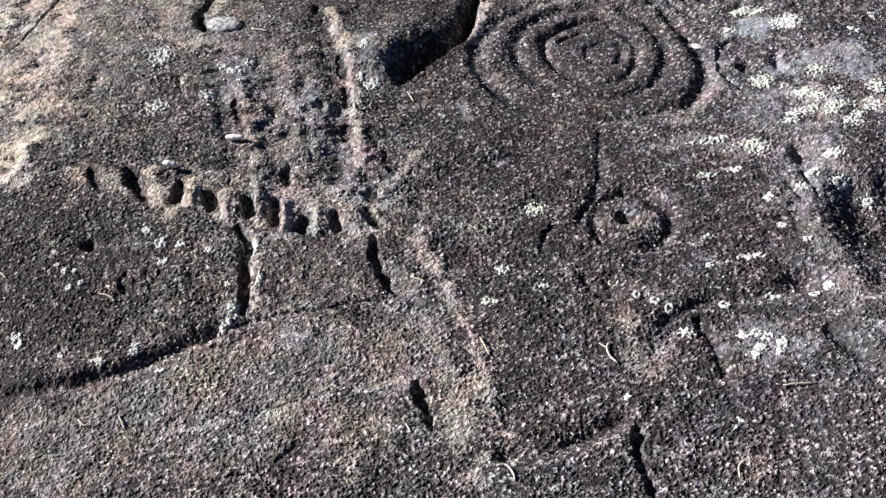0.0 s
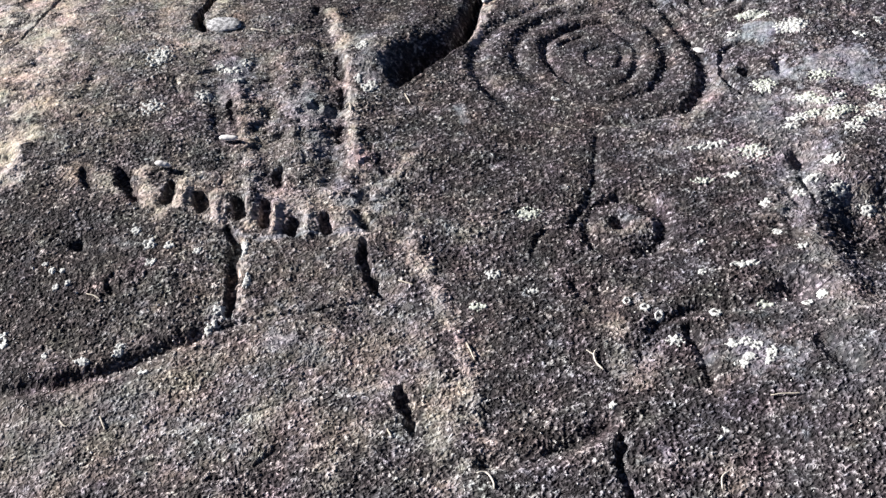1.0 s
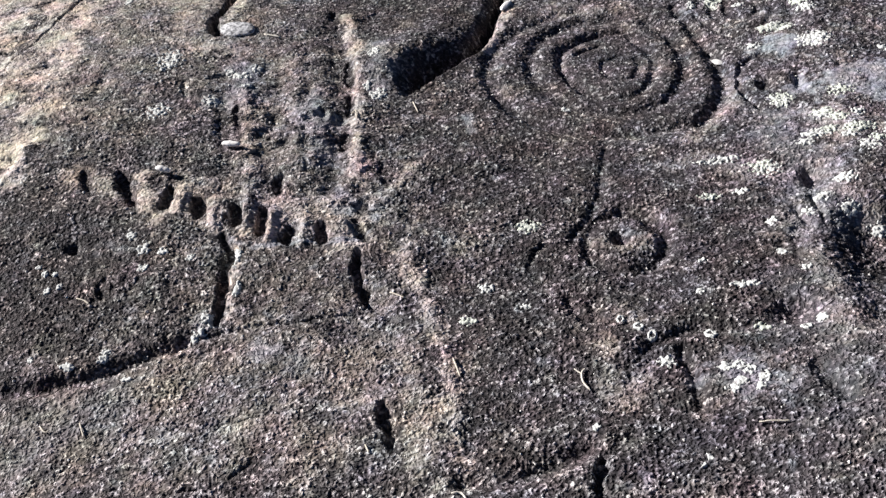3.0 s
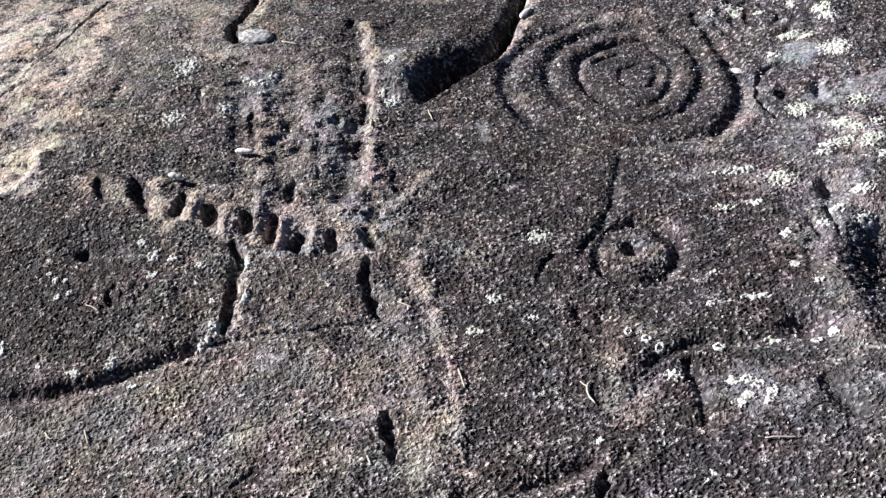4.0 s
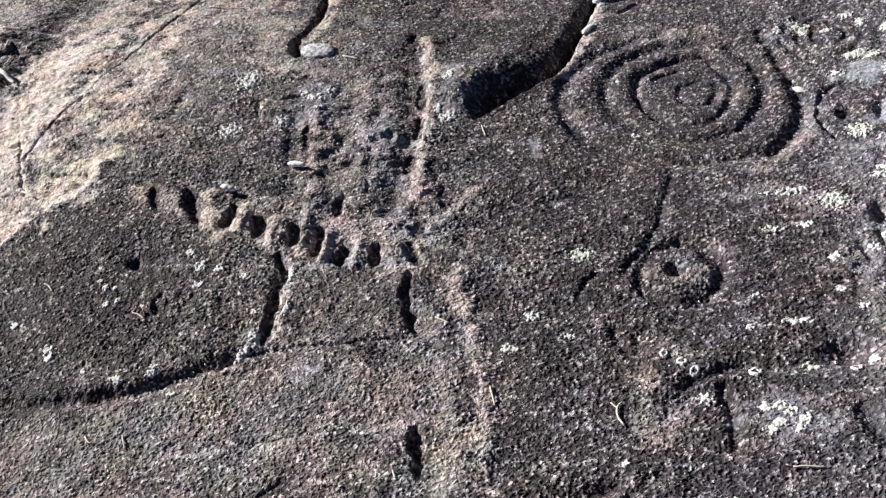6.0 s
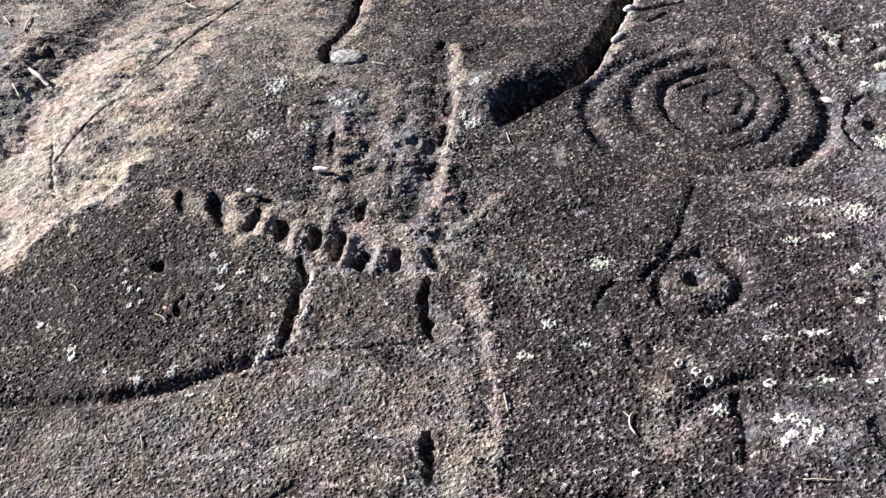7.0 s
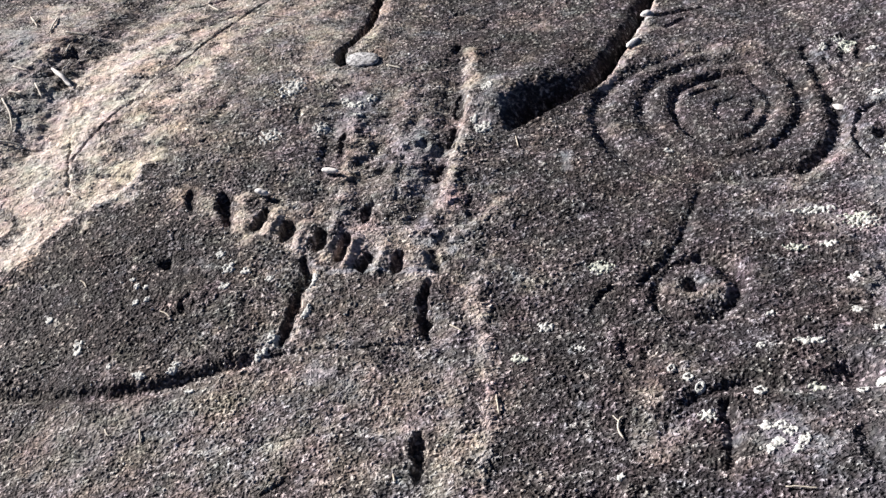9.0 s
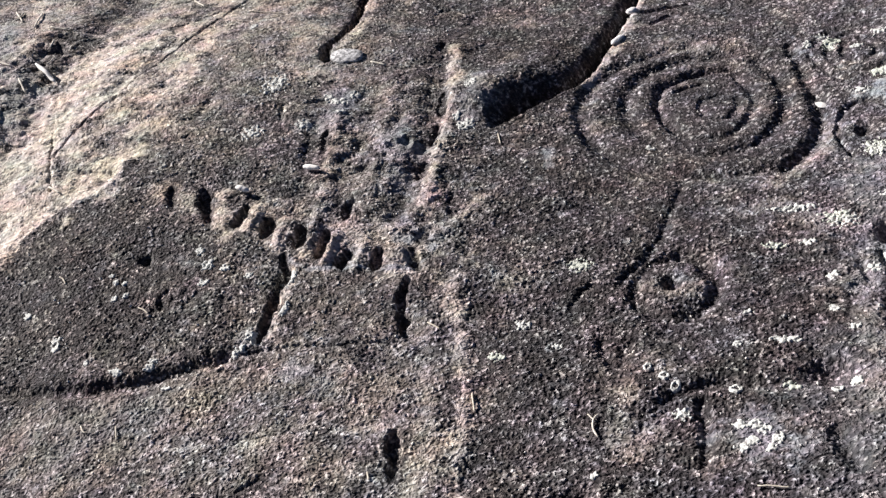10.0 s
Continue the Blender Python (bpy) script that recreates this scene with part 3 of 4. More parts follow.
stain_grey(0.1541, 0.6, (-0.496, 3.791), (-0.386, 3.441))
stain_grey(0.2503, 0.2, (-0.972, 2.239), (-0.843, 2.328))
stain_grey(0.2963, 0.5, (-2.505, 4.438), (-1.992, 3.667))
stain_grey(0.2878, 0.15, (1.050, 2.709), (1.056, 2.189))
stain_grey(0.0457, 0.7, (-0.355, 3.283), (-0.244, 3.172), (-0.308, 3.137))
stain_grey(0.0483, 0.6, (-0.584, 2.705), (-0.609, 2.614))
stain_grey(0.2492, 0.3, (1.074, 3.626), (1.150, 3.048))
stain_and_shade(0.7045, 0.75, (0.182, 3.497), (0.464, 3.121), (0.331, 2.597))
stain_and_shade(0.6387, 0.7, (0.788, 3.107), (0.807, 2.620), (0.619, 2.283))
stain_and_shade(0.6348, 0.6, (0.426, 4.508), (0.635, 3.877))
stain_and_shade(0.6800, 1.0, (-1.329, 2.877), (-1.110, 2.692), (-1.115, 2.523))
stain_and_shade(0.3389, 0.95, (-1.172, 3.000), (-0.991, 2.903))
stain_and_shade(0.3045, 0.55, (0.005, 3.286), (0.101, 3.390), (0.279, 3.401))
stain_and_shade(0.2795, 0.5, (-1.311, 2.925), (-1.038, 2.782), (-1.167, 2.565))
stain_and_shade(0.1828, 0.4, (0.105, 2.737), (0.260, 2.740), (0.340, 2.462))
stain_and_shade(0.1155, 0.85, (0.275, 3.759), (0.541, 3.688), (0.744, 3.715))
stain_and_shade(0.2730, 0.2, (-1.175, 3.433), (-1.002, 3.511), (-0.829, 3.527))
stain_and_shade(0.1542, 0.4, (0.212, 2.299), (0.351, 2.296))
stain_and_light(0.2767, 0.5, (-0.465, 3.123), (-0.246, 3.085))
stain_grey(0.2339, 1.0, (1.310, 3.869), (1.458, 3.823))
stain_and_light(0.1401, 0.35, (1.163, 3.636), (1.298, 3.504))
stain_and_light(0.0897, 0.35, (1.164, 4.236), (1.289, 4.136))
stain_and_light(0.1287, 0.25, (1.176, 3.289), (1.300, 2.997))
# the boulder's dark tone, carried down its slope as painted shade
stain_and_shade(0.3792, 0.8, (-0.387, 4.456), (-0.101, 4.491), (0.016, 4.324))
stain_and_shade(0.4903, 0.7, (0.924, 2.862), (0.978, 2.549))
stain_and_shade(0.4206, 0.75, (0.787, 2.504), (0.965, 2.204))
stain_and_shade(0.2293, 0.5, (-0.483, 4.613), (-0.167, 4.484))
growth_and_shade(0.1035, 0.75, (-1.524, 2.709), (-1.445, 2.884), (-1.369, 3.028), (-1.296, 3.116), (-1.245, 3.214))
# shade down in the hollow, painted into the colour
growth_and_shade(0.1785, 1.0, (-0.139, 3.908), (-0.054, 4.053), (0.019, 4.174), (0.065, 4.313), (0.093, 4.529), (0.119, 4.750), (0.164, 5.225))
stain_grey(0.0254, 0.9, (-0.615, 2.979), (-0.546, 2.947), (-0.461, 2.953), (-0.362, 2.974), (-0.262, 2.987), (-0.202, 3.032), (-0.182, 3.119))
stain_grey(0.0383, 0.7, (-0.249, 3.201), (-0.195, 3.147), (-0.159, 3.195))

# second pale stroke for the hollow's lip, brightened as if sunlit
stain_and_light(0.0420, 1.0, (0.103, 4.219), (0.124, 4.346), (0.145, 4.473), (0.165, 4.594), (0.179, 4.758), (0.187, 4.922), (0.192, 5.044))
# second pale stroke for the fissure's bank, sunlight painted in
stain_and_light(0.0260, 0.8, (-0.908, 4.441), (-0.927, 4.612), (-0.948, 4.842), (-0.949, 4.929))
growth_and_shade(0.1200, 0.9, (-2.179, 4.364), (-2.099, 4.139), (-2.179, 4.081))
stain_and_shade(0.3000, 0.9, (1.240, 2.960), (1.290, 2.800))
# darkens the fissure's wall in colour, as its shade
growth_and_shade(0.0500, 0.95, (-1.000, 5.020), (-1.002, 4.871), (-0.971, 4.679), (-0.967, 4.517), (-0.984, 4.366), (-0.960, 4.290))
stain_and_light(0.0800, 0.9, (-2.533, 4.778), (-2.396, 4.514), (-2.283, 4.237))
stain_and_light(0.0700, 0.7, (-2.133, 3.803), (-2.067, 3.624))
stain_grey(0.1100, 1.0, (1.146, 4.165), (1.213, 4.174))
stain_grey(0.1700, 1.0, (1.330, 3.841), (1.430, 3.890))
stain_grey(0.0600, 0.9, (1.189, 3.909), (1.218, 3.814), (1.229, 3.727))
stain_and_light(0.1200, 0.5, (1.238, 3.643), (1.380, 3.538), (1.449, 3.517))
# shadow band of the long step groove, painted along it
growth_and_shade(0.0600, 0.8, (-0.780, 2.490), (-0.880, 2.440), (-0.985, 2.411), (-1.097, 2.398), (-1.197, 2.393), (-1.480, 2.380))
stain_and_light(0.2600, 0.5, (-1.278, 4.782), (-1.100, 4.400), (-0.976, 4.148))
# shade inside each cup, put into the stone's colour
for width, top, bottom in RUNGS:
    growth_and_shade(width * 1.15, 1.0, top, bottom)
# the two long gouges get painted shade likewise
growth_and_shade(0.0420, 0.95, (-0.630, 2.970), (-0.606, 2.919), (-0.602, 2.853), (-0.594, 2.778), (-0.585, 2.713), (-0.577, 2.652))
growth_and_shade(0.0400, 0.95, (-0.224, 2.920), (-0.206, 2.825), (-0.176, 2.753), (-0.157, 2.698))

# weathering: the cut floor and the skin between are both grainy
Z -= CUT
rough = (1 - 0.45 * np.clip(CUT / 0.010, 0, 1)) * (1 - 0.78 * GROUND)
for size, high, seed in ((0.30, 0.008, 31), (0.11, 0.0045, 32), (0.045, 0.0020, 33), (0.021, 0.0012, 34)):
    Z += rough * high * carried(size) * waves(X, Y, size, seed)
dome, tone = grains(X, Y, 0.0108, 41)
dome_small, tone_small = grains(X, Y, 0.0070, 44)
curls = np.clip(1 - 2.2 * np.abs(waves(X, Y, 0.0130, 71)), 0, 1)
fall = np.hypot(np.gradient(Z, axis=1) / np.gradient(X, axis=1), np.gradient(Z, axis=0) / np.gradient(rows_y)[:, None])
coarse = np.clip(1.5 - 0.8 * fall, 0.15, 1) * (0.78 + 0.35 * waves(X, Y, 0.25, 47)) * (0.92 + 0.2 * smooth((X - Y + 3.4) / 1.6)) * (1 - 0.60 * np.clip(PALE, 0, 1)) * (1 - 0.45 * np.clip(GREY, 0, 1)) * (0.4 + 0.6 * rough) * (1 + 0.05 * GROUND)
Z += coarse * carried(0.012) * (0.0043 * dome * (0.30 + 0.9 * tone) + 0.0022 * dome_small * (0.3 + tone_small) + 0.0036 * curls - 0.0042)
GRAIN = np.clip(0.5 + carried(0.012) * (0.60 * tone + 0.22 * tone_small + 0.36 * (dome - 0.72) + 0.26 * (curls - 0.45) + 0.10 * waves(X, Y, 0.07, 48) - 0.5), 0, 1)
# scattered small patches of bare and crusted stone
PALE[:] = np.maximum(PALE, 0.34 * carried(0.15) * (1 - 0.8 * DARK) * smooth((waves(X, Y, 0.16, 51) + 0.6 * waves(X, Y, 0.04, 52) - 0.45) / 0.4))
GREY[:] = np.maximum(GREY, 0.45 * carried(0.12) * (1 - 0.6 * DARK) * smooth((waves(X, Y, 0.13, 53) + 0.6 * waves(X, Y, 0.035, 54) - 0.62) / 0.3))
# broad bare and mossy patches on the slab round about
away = smooth(np.maximum(np.maximum(np.abs(X + 0.2) - 1.9, np.maximum(1.6 - Y, Y - 5.2)), 0) / 0.5)
PALE[:] = np.maximum(PALE, 0.16 * away * smooth((waves(X, Y, 1.4, 94) + 0.6 * waves(X, Y, 0.5, 95) - 0.15) / 0.5))
DARK[:] = np.maximum(DARK, 0.7 * away * smooth((waves(X, Y, 1.1, 96) + 0.6 * waves(X, Y, 0.4, 97) - 0.05) / 0.5))
PALE *= np.clip(1.0 + 0.35 * BREAK, 0.4, 1.2)


# brownish growth to one side of the slab, purplish to the other
WARM = 0.5 - 0.42 * np.clip(X + 0.1, -1.4, 1.4) + 0.45 * waves(X, Y, 0.5, 81) + 0.35 * waves(X, Y, 0.13, 82)


def height(x, y):
    """The rock's height there."""
    j = int(np.clip(np.searchsorted(rows_y, y), 1, len(rows_y) - 1))
    j -= int(abs(rows_y[j - 1] - y) < abs(rows_y[j] - y))
    i = int(np.clip(np.searchsorted(X[j], x), 1, X.shape[1] - 1))
    return float(max(Z[j, i], Z[j, i - 1]))


def build_ground():
    high, wide = X.shape
    mesh = bpy.data.meshes.new("ground")
    index = np.arange(high * wide, dtype=np.int32).reshape(high, wide)
    quads = np.stack([index[:-1, :-1], index[:-1, 1:], index[1:, 1:], index[1:, :-1]], -1).reshape(-1, 4)
    mesh.vertices.add(high * wide)
    mesh.vertices.foreach_set("co", np.stack([X, Y, Z], -1).astype(np.float32).ravel())
    mesh.loops.add(quads.size)
    mesh.loops.foreach_set("vertex_index", quads.ravel())
    mesh.polygons.add(len(quads))
    mesh.polygons.foreach_set("loop_start", np.arange(0, quads.size, 4, dtype=np.int32))
    mesh.update(calc_edges=True)
    mesh.polygons.foreach_set("use_smooth", np.ones(len(quads), dtype=bool))
    for name, layer in (("grain", GRAIN), ("pale", PALE), ("grey", GREY), ("dark", DARK), ("warm", WARM)):
        mesh.attributes.new(name, "FLOAT", "POINT").data.foreach_set("value", np.clip(layer, 0, 1).astype(np.float32).ravel())
    mesh.materials.append(GRANITE)
    return new("ground", mesh)


tagged(build_ground(), "weathered coarse granite outcrop carved with worn spirals, cups and grooves", "rock", kind="structure")


# ---- things lying on the rock ----
def finish(name, bm, material, parent=None):
    mesh = bpy.data.meshes.new(name)
    bm.normal_update()
    bm.to_mesh(mesh)
    bm.free()
    mesh.polygons.foreach_set("use_smooth", np.ones(len(mesh.polygons), dtype=bool))
    mesh.materials.append(material)
    ob = new(name, mesh)
    ob.parent = parent
    return ob


def rod(bm, points, radii, sides=7, flat=1.0):
    """A round rod along the points, closed at both ends."""
    rings = []
    for n, p in enumerate(points):
        ahead = (points[min(n + 1, len(points) - 1)] - points[max(n - 1, 0)]).normalized()
        across = ahead.cross(Vector((0, 0, 1))).normalized()
        above = across.cross(ahead)
        rings.append([bm.verts.new(p + radii[n] * (math.cos(a) * across + flat * math.sin(a) * above)) for a in (math.tau * k / sides for k in range(sides))])
    for a, b in zip(rings, rings[1:]):
        for k in range(sides):
            bm.faces.new((a[k], a[(k + 1) % sides], b[(k + 1) % sides], b[k]))
    bm.faces.new(rings[0][::-1])
    bm.faces.new(rings[-1])


def laid(points, radius, pieces=8):
    """The points of a rod that lies along the rock: a line over its high places."""
    line = [Vector((*p, 0)) for p in curve_through(points)] if len(points) > 2 else [Vector((*points[0], 0)).lerp(Vector((*points[1], 0)), k / pieces) for k in range(pieces + 1)]
    ground = [max(height(p.x + dx, p.y + dy) for dx, dy in ((0, 0), (0.005, 0), (-0.005, 0), (0, 0.006), (0, -0.006))) for p in line]
    low, high = ground[0], ground[-1]
    tilt = [low + (high - low) * k / (len(line) - 1) for k in range(len(line))]
    for k, p in enumerate(line):
        near = max(ground[max(k - 1, 0) : k + 2])
        p.z = max(near, 0.5 * tilt[k] + 0.5 * near) + radius * 0.7
    return line


def stalk(name, label, category, group, material, radius, *points):
    line = laid(points, radius)
    bm = bmesh.new()
    rnd = random.Random(int(abs(points[0][0]) * 9000))
    rod(bm, line, [radius * (0.75 + 0.35 * rnd.random()) * (0.6 if k in (0, len(line) - 1) else 1) for k in range(len(line))])
    return tagged(finish(name, bm, material), label, category, group)


def wood_chip(a, b, width):
    rnd = random.Random(int(abs(a[0]) * 7000))
    line = laid((a, b), width * 0.8, 10)
    bm = bmesh.new()
    taper = [0.45, 0.8, 0.95, 1, 1.05, 1, 0.95, 1, 0.9, 0.7, 0.35]
    rod(bm, line, [width * 0.5 * k * (0.9 + 0.2 * rnd.random()) for k in taper], 9, 0.8)
    return tagged(finish("wood_chip", bm, WOOD), "bleached splinter of wood lying on the rock", "wood chip", "wood chips")


def pebble(name, label, x, y, sizes, turn, material, sunk=0.35, seed=1):
    bm = bmesh.new()
    bmesh.ops.create_icosphere(bm, subdivisions=4, radius=1)
    for v in bm.verts:
        p = v.co.copy()
        bulge = 1 + 0.16 * noise.noise(p * 1.3 + Vector((seed * 7, 0, 0))) + 0.07 * noise.noise(p * 4 + Vector((seed * 3, 5, 0))) + 0.03 * noise.noise(p * 11)
        v.co = Vector((p.x * sizes[0], p.y * sizes[1], p.z * sizes[2])) * bulge
    ob = finish(name, bm, material)
    ob.matrix_basis = pose(x, y, height(x, y) + sizes[2] * (1 - 2 * sunk), 0, 0, turn)
    return tagged(ob, label, "stone")


def lichen_patch(x, y, rx, ry, ring=False):
    """A crust: a sheet that comes out of the rock where the lichen has taken hold, and stays under it elsewhere."""
    rnd = random.Random(int((x + 5) * 1000) * 7919 + int(y * 1000))
    rx, ry = 1.3 * rx + 0.003, 1.3 * ry + 0.003
    cell = 0.0021 if rx < 0.03 else 0.0027
    wide, high = int(2 * rx / cell) + 2, int(2 * ry / cell) + 2
    gx, gy = np.meshgrid(x + np.linspace(-rx, rx, wide), y + np.linspace(-ry, ry, high))
    seed = rnd.randrange(1000)
    r2 = ((gx - x) / rx) ** 2 + ((gy - y) / ry) ** 2
    small = rx < 0.021
    hold = 0.85 - 1.5 * r2 + (0.6 if small else 1.25) * waves(gx, gy, 0.013, seed) + 0.8 * waves(gx, gy, 0.0065, seed + 1) - (-0.05 if small else 0.30 if rx < 0.05 else 0.5)
    if ring:  # an old rosette, bare at its heart
        hold = 0.66 - 10 * (np.sqrt(r2) - 0.68) ** 2 + 0.7 * waves(gx, gy, 0.010, seed)
    rise = np.clip(hold * 3, -1, 1)
    verts = [(px, py, height(px, py) + (0.0030 * k if k > 0 else 0.006 * k)) for px, py, k in zip(gx.ravel(), gy.ravel(), rise.ravel())]
    faces = [(n * wide + m, n * wide + m + 1, (n + 1) * wide + m + 1, (n + 1) * wide + m) for n in range(high - 1) for m in range(wide - 1)]
    mesh = bpy.data.meshes.new("lichen_patch")
    mesh.from_pydata(verts, [], faces)
    mesh.polygons.foreach_set("use_smooth", np.ones(len(mesh.polygons), dtype=bool))
    green = rx > 0.034 and rnd.random() < 0.45
    mesh.materials.append(LICHEN_GREEN if green else LICHEN)
    label = "greenish-white crust of lichen growing on the granite" if green else "whitish crust of lichen growing on the granite"
    return tagged(new("lichen_patch", mesh), label, "lichen", "lichen patches")


pebble("stone", "pale flat oval stone lodged in a fissure", -0.862, 4.285, (0.068, 0.060, 0.010), 8, STONE, 0.40, 3)
pebble("quartz_stone", "whitish quartz lump at the edge of the hollow", 0.155, 4.632, (0.014, 0.046, 0.007), -22, QUARTZ, 0.2, 5)
pebble("quartz_stone", "small whitish quartz lump at the end of the fissure", 0.172, 4.905, (0.018, 0.030, 0.008), -30, QUARTZ, 0.2, 8)

wood_chip((-0.734, 3.459), (-0.670, 3.442), 0.022)
wood_chip((-0.914, 3.300), (-0.863, 3.287), 0.021)
wood_chip((-2.151, 4.098), (-2.000, 3.984), 0.018)
pebble("leaf_flake", "small whitish oval flake on the rim of the spiral", 0.942, 4.102, (0.025, 0.017, 0.005), -35, WOOD, 0.1, 6)["category"] = "flake"


def straw(*points):
    stalk("straw", "pale dry straw lying on the bare rock", "straw", "straws", STRAW, 0.0040, *points)


def needle(*points):
    stalk("pine_needle", "dry yellowish pine needle lying on the granite", "pine needle", "pine needles", NEEDLE, 0.0024, *points)


def twig(*points, fork=None):
    line = stalk("twig", "bent dry pale twig lying on the granite", "twig", "twigs", STRAW, 0.0027, *points)
    if fork:
        bm = bmesh.new()
        rod(bm, laid(fork, 0.0018), [0.0018] * 9, 6)
        finish("fork", bm, STRAW, line)


straw((-0.752, 4.255), (-0.682, 4.230))
straw((-2.069, 3.545), (-1.969, 3.554))
straw((-2.210, 3.816), (-2.130, 3.735), (-2.057, 3.630))
straw((-2.289, 4.453), (-2.201, 4.446))
straw((-1.628, 3.281), (-1.562, 3.243))
straw((-1.786, 4.839), (-1.703, 4.776))
straw((-2.182, 3.878), (-2.155, 3.871))
straw((-2.113, 4.119), (-2.126, 4.205))
straw((-2.509, 4.529), (-2.530, 4.617))
straw((-1.982, 3.548), (-1.954, 3.547))
straw((-2.296, 4.439), (-2.200, 4.459))
straw((-2.569, 4.620), (-2.467, 4.510))
straw((-2.436, 4.629), (-2.361, 4.435))
straw((-2.219, 3.880), (-2.150, 3.858))
straw((-2.218, 3.827), (-2.169, 3.778))
straw((-2.148, 3.960), (-2.068, 3.874))
straw((-2.209, 4.343), (-2.184, 4.261))
straw((-2.333, 4.096), (-2.246, 4.061))
needle((-1.463, 4.716), (-1.380, 4.702), (-1.295, 4.694))
needle((-1.338, 2.830), (-1.319, 2.821), (-1.296, 2.797))
needle((-0.999, 2.714), (-0.975, 2.704), (-0.952, 2.688))
needle((-0.101, 2.753), (-0.055, 2.726))
needle((-0.138, 3.800), (-0.113, 3.733))
needle((-0.337, 3.689), (-0.326, 3.706), (-0.313, 3.651))
needle((0.098, 2.480), (0.121, 2.415))
needle((0.835, 2.174), (0.907, 2.168))
needle((-0.098, 2.183), (-0.086, 2.158))
needle((-0.966, 2.266), (-0.945, 2.246), (-0.935, 2.253))
needle((-0.859, 2.273), (-0.835, 2.229))
twig((0.441, 2.423), (0.431, 2.404), (0.435, 2.371), (0.453, 2.341), fork=((0.431, 2.404), (0.413, 2.424)))
twig((0.127, 2.013), (0.150, 2.014), (0.166, 1.984), (0.169, 1.959))
twig((0.681, 1.897), (0.686, 1.934), (0.703, 1.949))

lichen_patch(-0.569, 2.904, 0.010, 0.030)
lichen_patch(-0.540, 2.758, 0.008, 0.029)
lichen_patch(0.536, 2.616, 0.0068, 0.0101, True)
lichen_patch(0.582, 2.585, 0.0094, 0.0122, True)
lichen_patch(0.764, 2.541, 0.0122, 0.0180, True)
lichen_patch(1.002, 2.545, 0.0101, 0.0144, True)
lichen_patch(1.047, 2.572, 0.012, 0.015)
lichen_patch(0.394, 3.787, 0.014, 0.019)
lichen_patch(0.850, 2.742, 0.019, 0.010)
lichen_patch(0.890, 2.747, 0.022, 0.015)
lichen_patch(-1.048, 3.993, 0.047, 0.088)
lichen_patch(-1.002, 3.653, 0.044, 0.047)
lichen_patch(0.166, 2.786, 0.022, 0.020)
lichen_patch(0.282, 2.696, 0.017, 0.010)
lichen_patch(0.129, 2.635, 0.024, 0.018)
lichen_patch(0.284, 3.069, 0.030, 0.029)
lichen_patch(0.616, 2.546, 0.0086, 0.0108, True)
lichen_patch(0.465, 2.213, 0.008, 0.010)
lichen_patch(0.716, 2.082, 0.006, 0.007)
lichen_patch(0.700, 2.058, 0.005, 0.006)
lichen_patch(0.783, 2.394, 0.013, 0.015)
lichen_patch(0.816, 2.335, 0.013, 0.014)
lichen_patch(0.842, 2.378, 0.014, 0.017)
lichen_patch(0.793, 2.312, 0.014, 0.015)
lichen_patch(0.860, 2.311, 0.014, 0.016)
lichen_patch(1.017, 3.343, 0.043, 0.040)
lichen_patch(0.870, 3.416, 0.072, 0.020)
lichen_patch(1.114, 3.773, 0.039, 0.052)
lichen_patch(1.176, 4.293, 0.048, 0.033)
lichen_patch(1.296, 4.162, 0.055, 0.040)
lichen_patch(-0.958, 2.466, 0.016, 0.010)
lichen_patch(-0.776, 2.424, 0.011, 0.008)
lichen_patch(-1.354, 4.519, 0.012, 0.025)
lichen_patch(0.755, 2.724, 0.008, 0.010)
lichen_patch(1.194, 3.507, 0.037, 0.027)
lichen_patch(0.899, 2.560, 0.024, 0.012)
lichen_patch(1.270, 4.145, 0.054, 0.061)
lichen_patch(1.103, 3.758, 0.037, 0.042)
lichen_patch(1.219, 3.635, 0.032, 0.037)
lichen_patch(0.997, 3.362, 0.049, 0.035)
lichen_patch(1.472, 3.658, 0.037, 0.040)
lichen_patch(1.303, 3.523, 0.040, 0.031)
lichen_patch(1.418, 3.501, 0.028, 0.023)
lichen_patch(1.145, 3.158, 0.022, 0.019)
lichen_patch(1.214, 3.099, 0.029, 0.025)
lichen_patch(1.095, 3.089, 0.018, 0.019)
lichen_patch(0.645, 2.435, 0.021, 0.021)
lichen_patch(0.818, 2.399, 0.020, 0.019)
lichen_patch(0.875, 2.347, 0.018, 0.018)
lichen_patch(0.875, 2.743, 0.027, 0.017)
lichen_patch(1.310, 3.785, 0.046, 0.037)
lichen_patch(1.328, 3.407, 0.035, 0.030)
lichen_patch(1.223, 3.236, 0.030, 0.026)
lichen_patch(1.145, 3.467, 0.027, 0.021)
lichen_patch(0.917, 3.222, 0.026, 0.017)
lichen_patch(0.826, 3.207, 0.029, 0.017)
lichen_patch(1.287, 3.036, 0.025, 0.025)
lichen_patch(0.987, 3.053, 0.016, 0.016)
lichen_patch(1.044, 2.802, 0.015, 0.014)
lichen_patch(0.993, 2.893, 0.012, 0.011)
lichen_patch(0.769, 2.868, 0.014, 0.011)
lichen_patch(0.266, 3.075, 0.025, 0.019)
lichen_patch(1.067, 4.158, 0.022, 0.021)
lichen_patch(0.964, 4.553, 0.029, 0.039)
lichen_patch(1.048, 4.499, 0.022, 0.013)
lichen_patch(0.926, 4.611, 0.016, 0.022)
lichen_patch(0.881, 4.547, 0.014, 0.030)
lichen_patch(1.187, 4.285, 0.039, 0.037)
lichen_patch(1.125, 4.297, 0.026, 0.033)
lichen_patch(1.175, 4.548, 0.018, 0.026)
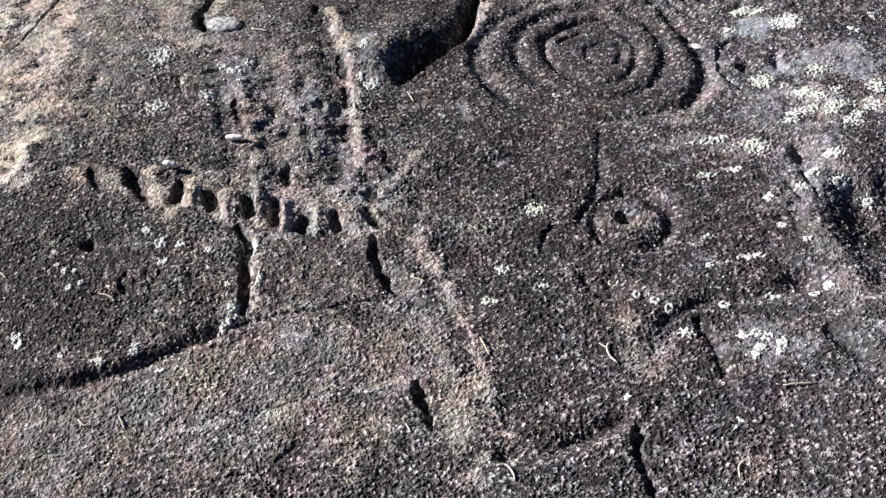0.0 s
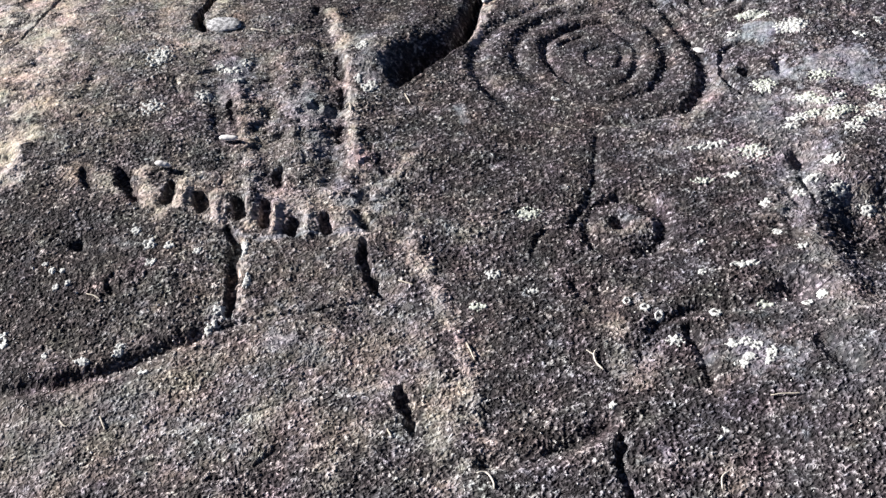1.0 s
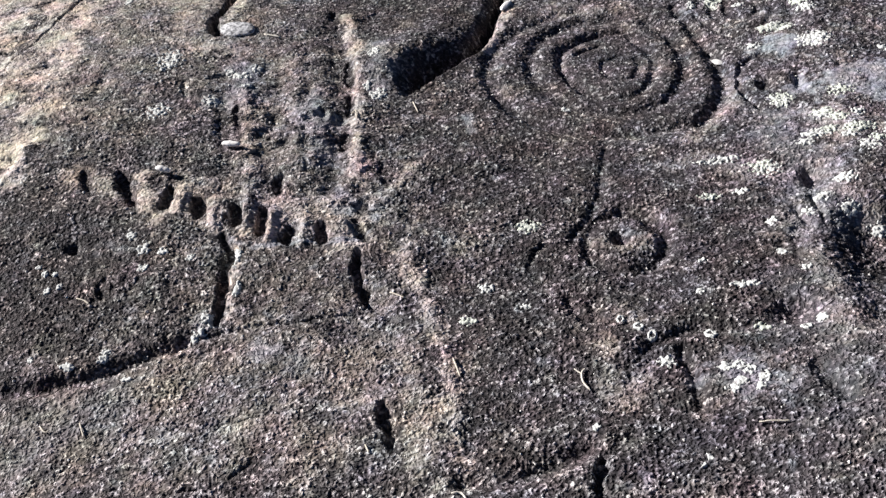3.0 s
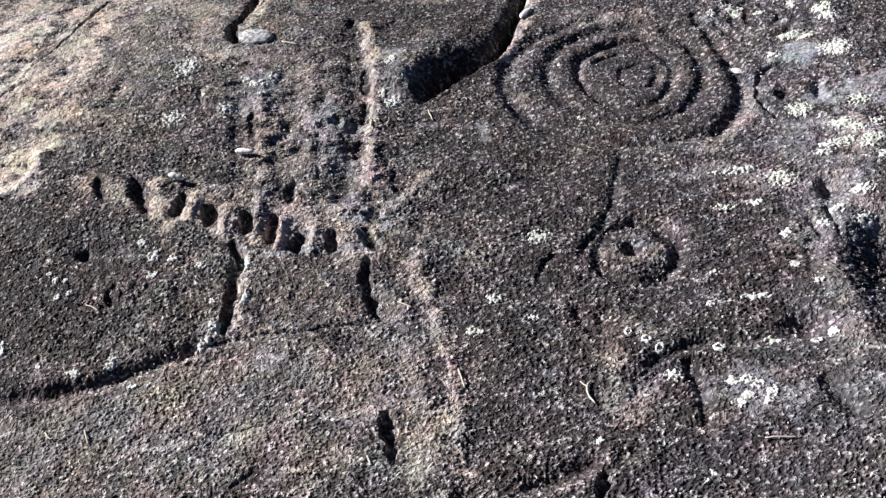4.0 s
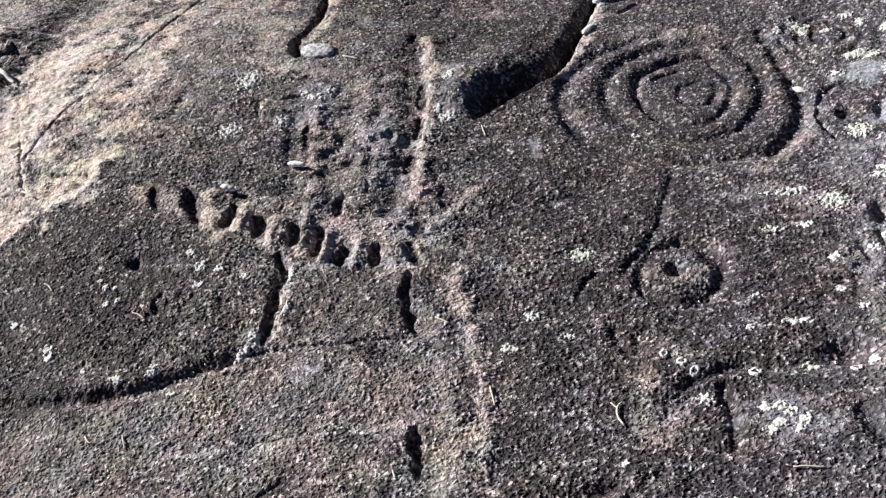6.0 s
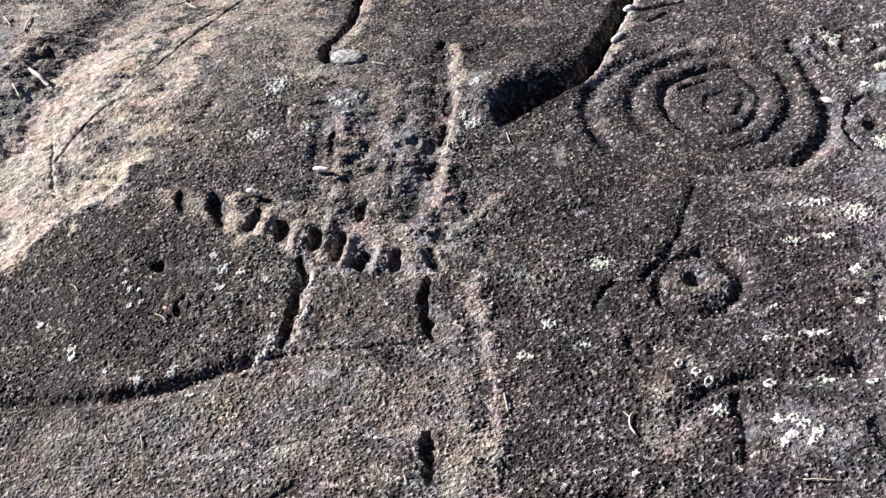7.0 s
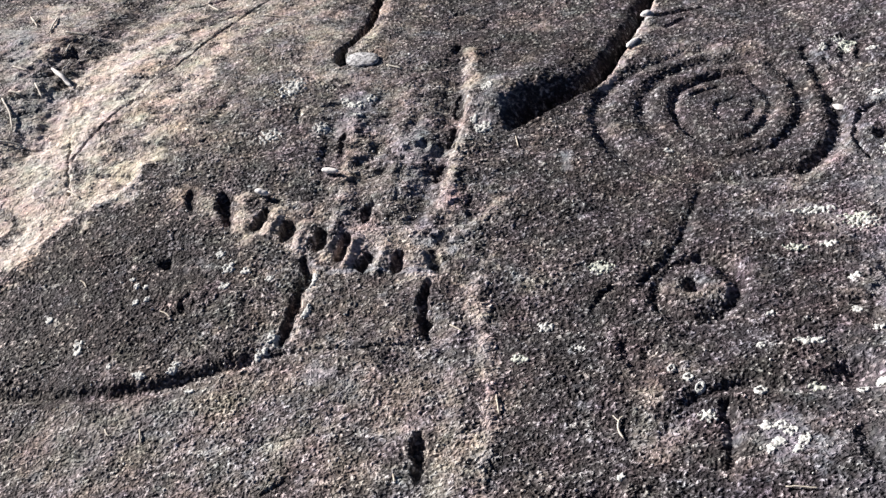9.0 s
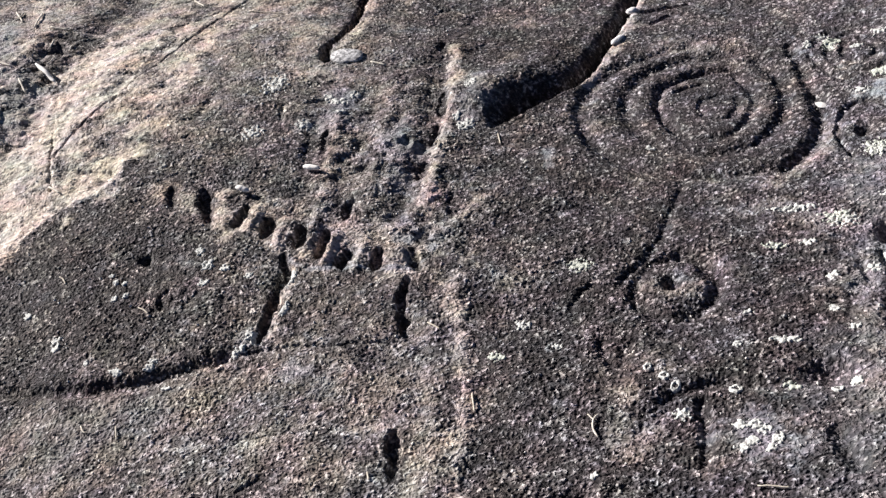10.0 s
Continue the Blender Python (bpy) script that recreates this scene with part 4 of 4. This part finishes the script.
lichen_patch(1.274, 4.457, 0.036, 0.030)
lichen_patch(1.288, 4.390, 0.031, 0.025)
lichen_patch(1.130, 4.607, 0.023, 0.022)
lichen_patch(-0.909, 2.979, 0.012, 0.015)
lichen_patch(-0.857, 2.922, 0.017, 0.025)
lichen_patch(-0.836, 2.836, 0.013, 0.015)
lichen_patch(-0.796, 2.910, 0.017, 0.012)
lichen_patch(-0.704, 2.888, 0.012, 0.010)
lichen_patch(-1.125, 2.813, 0.007, 0.010)
lichen_patch(-1.094, 2.815, 0.006, 0.010)
lichen_patch(-1.098, 2.746, 0.007, 0.010)
lichen_patch(-1.066, 2.760, 0.007, 0.010)
lichen_patch(-1.152, 2.842, 0.006, 0.008)
lichen_patch(-1.205, 2.566, 0.017, 0.017)
lichen_patch(-1.195, 2.538, 0.010, 0.010)
lichen_patch(-0.852, 2.508, 0.015, 0.016)
lichen_patch(-0.858, 2.490, 0.012, 0.012)
lichen_patch(-0.606, 2.645, 0.014, 0.021)
lichen_patch(-0.609, 2.583, 0.017, 0.014)
lichen_patch(-0.620, 2.566, 0.010, 0.009)
lichen_patch(-0.580, 2.620, 0.012, 0.014)
lichen_patch(-0.945, 2.459, 0.012, 0.009)
lichen_patch(-1.365, 2.667, 0.009, 0.013)
lichen_patch(-1.063, 2.489, 0.007, 0.009)
lichen_patch(1.224, 3.645, 0.032, 0.029)
lichen_patch(1.267, 3.604, 0.028, 0.032)
lichen_patch(1.334, 3.637, 0.024, 0.025)
lichen_patch(1.342, 3.535, 0.030, 0.025)
lichen_patch(1.229, 3.533, 0.024, 0.021)
lichen_patch(1.431, 3.556, 0.028, 0.025)
lichen_patch(1.159, 3.512, 0.023, 0.018)
lichen_patch(1.363, 3.457, 0.025, 0.021)
lichen_patch(1.275, 3.484, 0.020, 0.018)
lichen_patch(1.475, 3.614, 0.018, 0.018)
lichen_patch(1.606, 4.181, 0.020, 0.020)
lichen_patch(1.506, 4.073, 0.018, 0.024)
lichen_patch(1.159, 4.296, 0.032, 0.024)
lichen_patch(-0.833, 3.734, 0.031, 0.029)
lichen_patch(-0.770, 3.922, 0.034, 0.027)
lichen_patch(-0.723, 3.975, 0.017, 0.023)
lichen_patch(-0.262, 3.837, 0.030, 0.040)
lichen_patch(-0.311, 4.108, 0.019, 0.034)
lichen_patch(-0.309, 3.887, 0.014, 0.022)
lichen_patch(-0.818, 3.949, 0.017, 0.019)
lichen_patch(-0.731, 3.847, 0.014, 0.015)



# ---- loose mineral grit in the pores of the stone ----
def grit():
    rnd = random.Random(77)
    verts, faces = [], []
    for _ in range(3000):
        y = rnd.uniform(1.8, 5.0)
        x = rnd.uniform(-1.2 - 0.6 * (y - 2.1), 1.15 + 0.25 * (y - 2.1))
        r, z, n = (rnd.uniform(0.0014, 0.0034) if rnd.random() < 0.86 else rnd.uniform(0.0034, 0.0058)), height(x, y), len(verts)
        a = rnd.random() * math.tau
        for k in range(4):
            verts.append((x + r * rnd.uniform(0.7, 1.3) * math.cos(a + k * math.pi / 2), y + r * rnd.uniform(0.7, 1.3) * math.sin(a + k * math.pi / 2), z + 0.2 * r))
        verts += [(x, y, z + r * rnd.uniform(0.7, 1.2)), (x, y, z - r)]
        for k in range(4):
            faces += [(n + k, n + (k + 1) % 4, n + 4), (n + (k + 1) % 4, n + k, n + 5)]
    mesh = bpy.data.meshes.new("grit")
    mesh.from_pydata(verts, [], faces)
    mesh.materials.append(FELDSPAR)
    return tagged(new("grit", mesh), "scattered whitish grains of quartz and feldspar on the granite", "grit", kind="stuff")


grit()
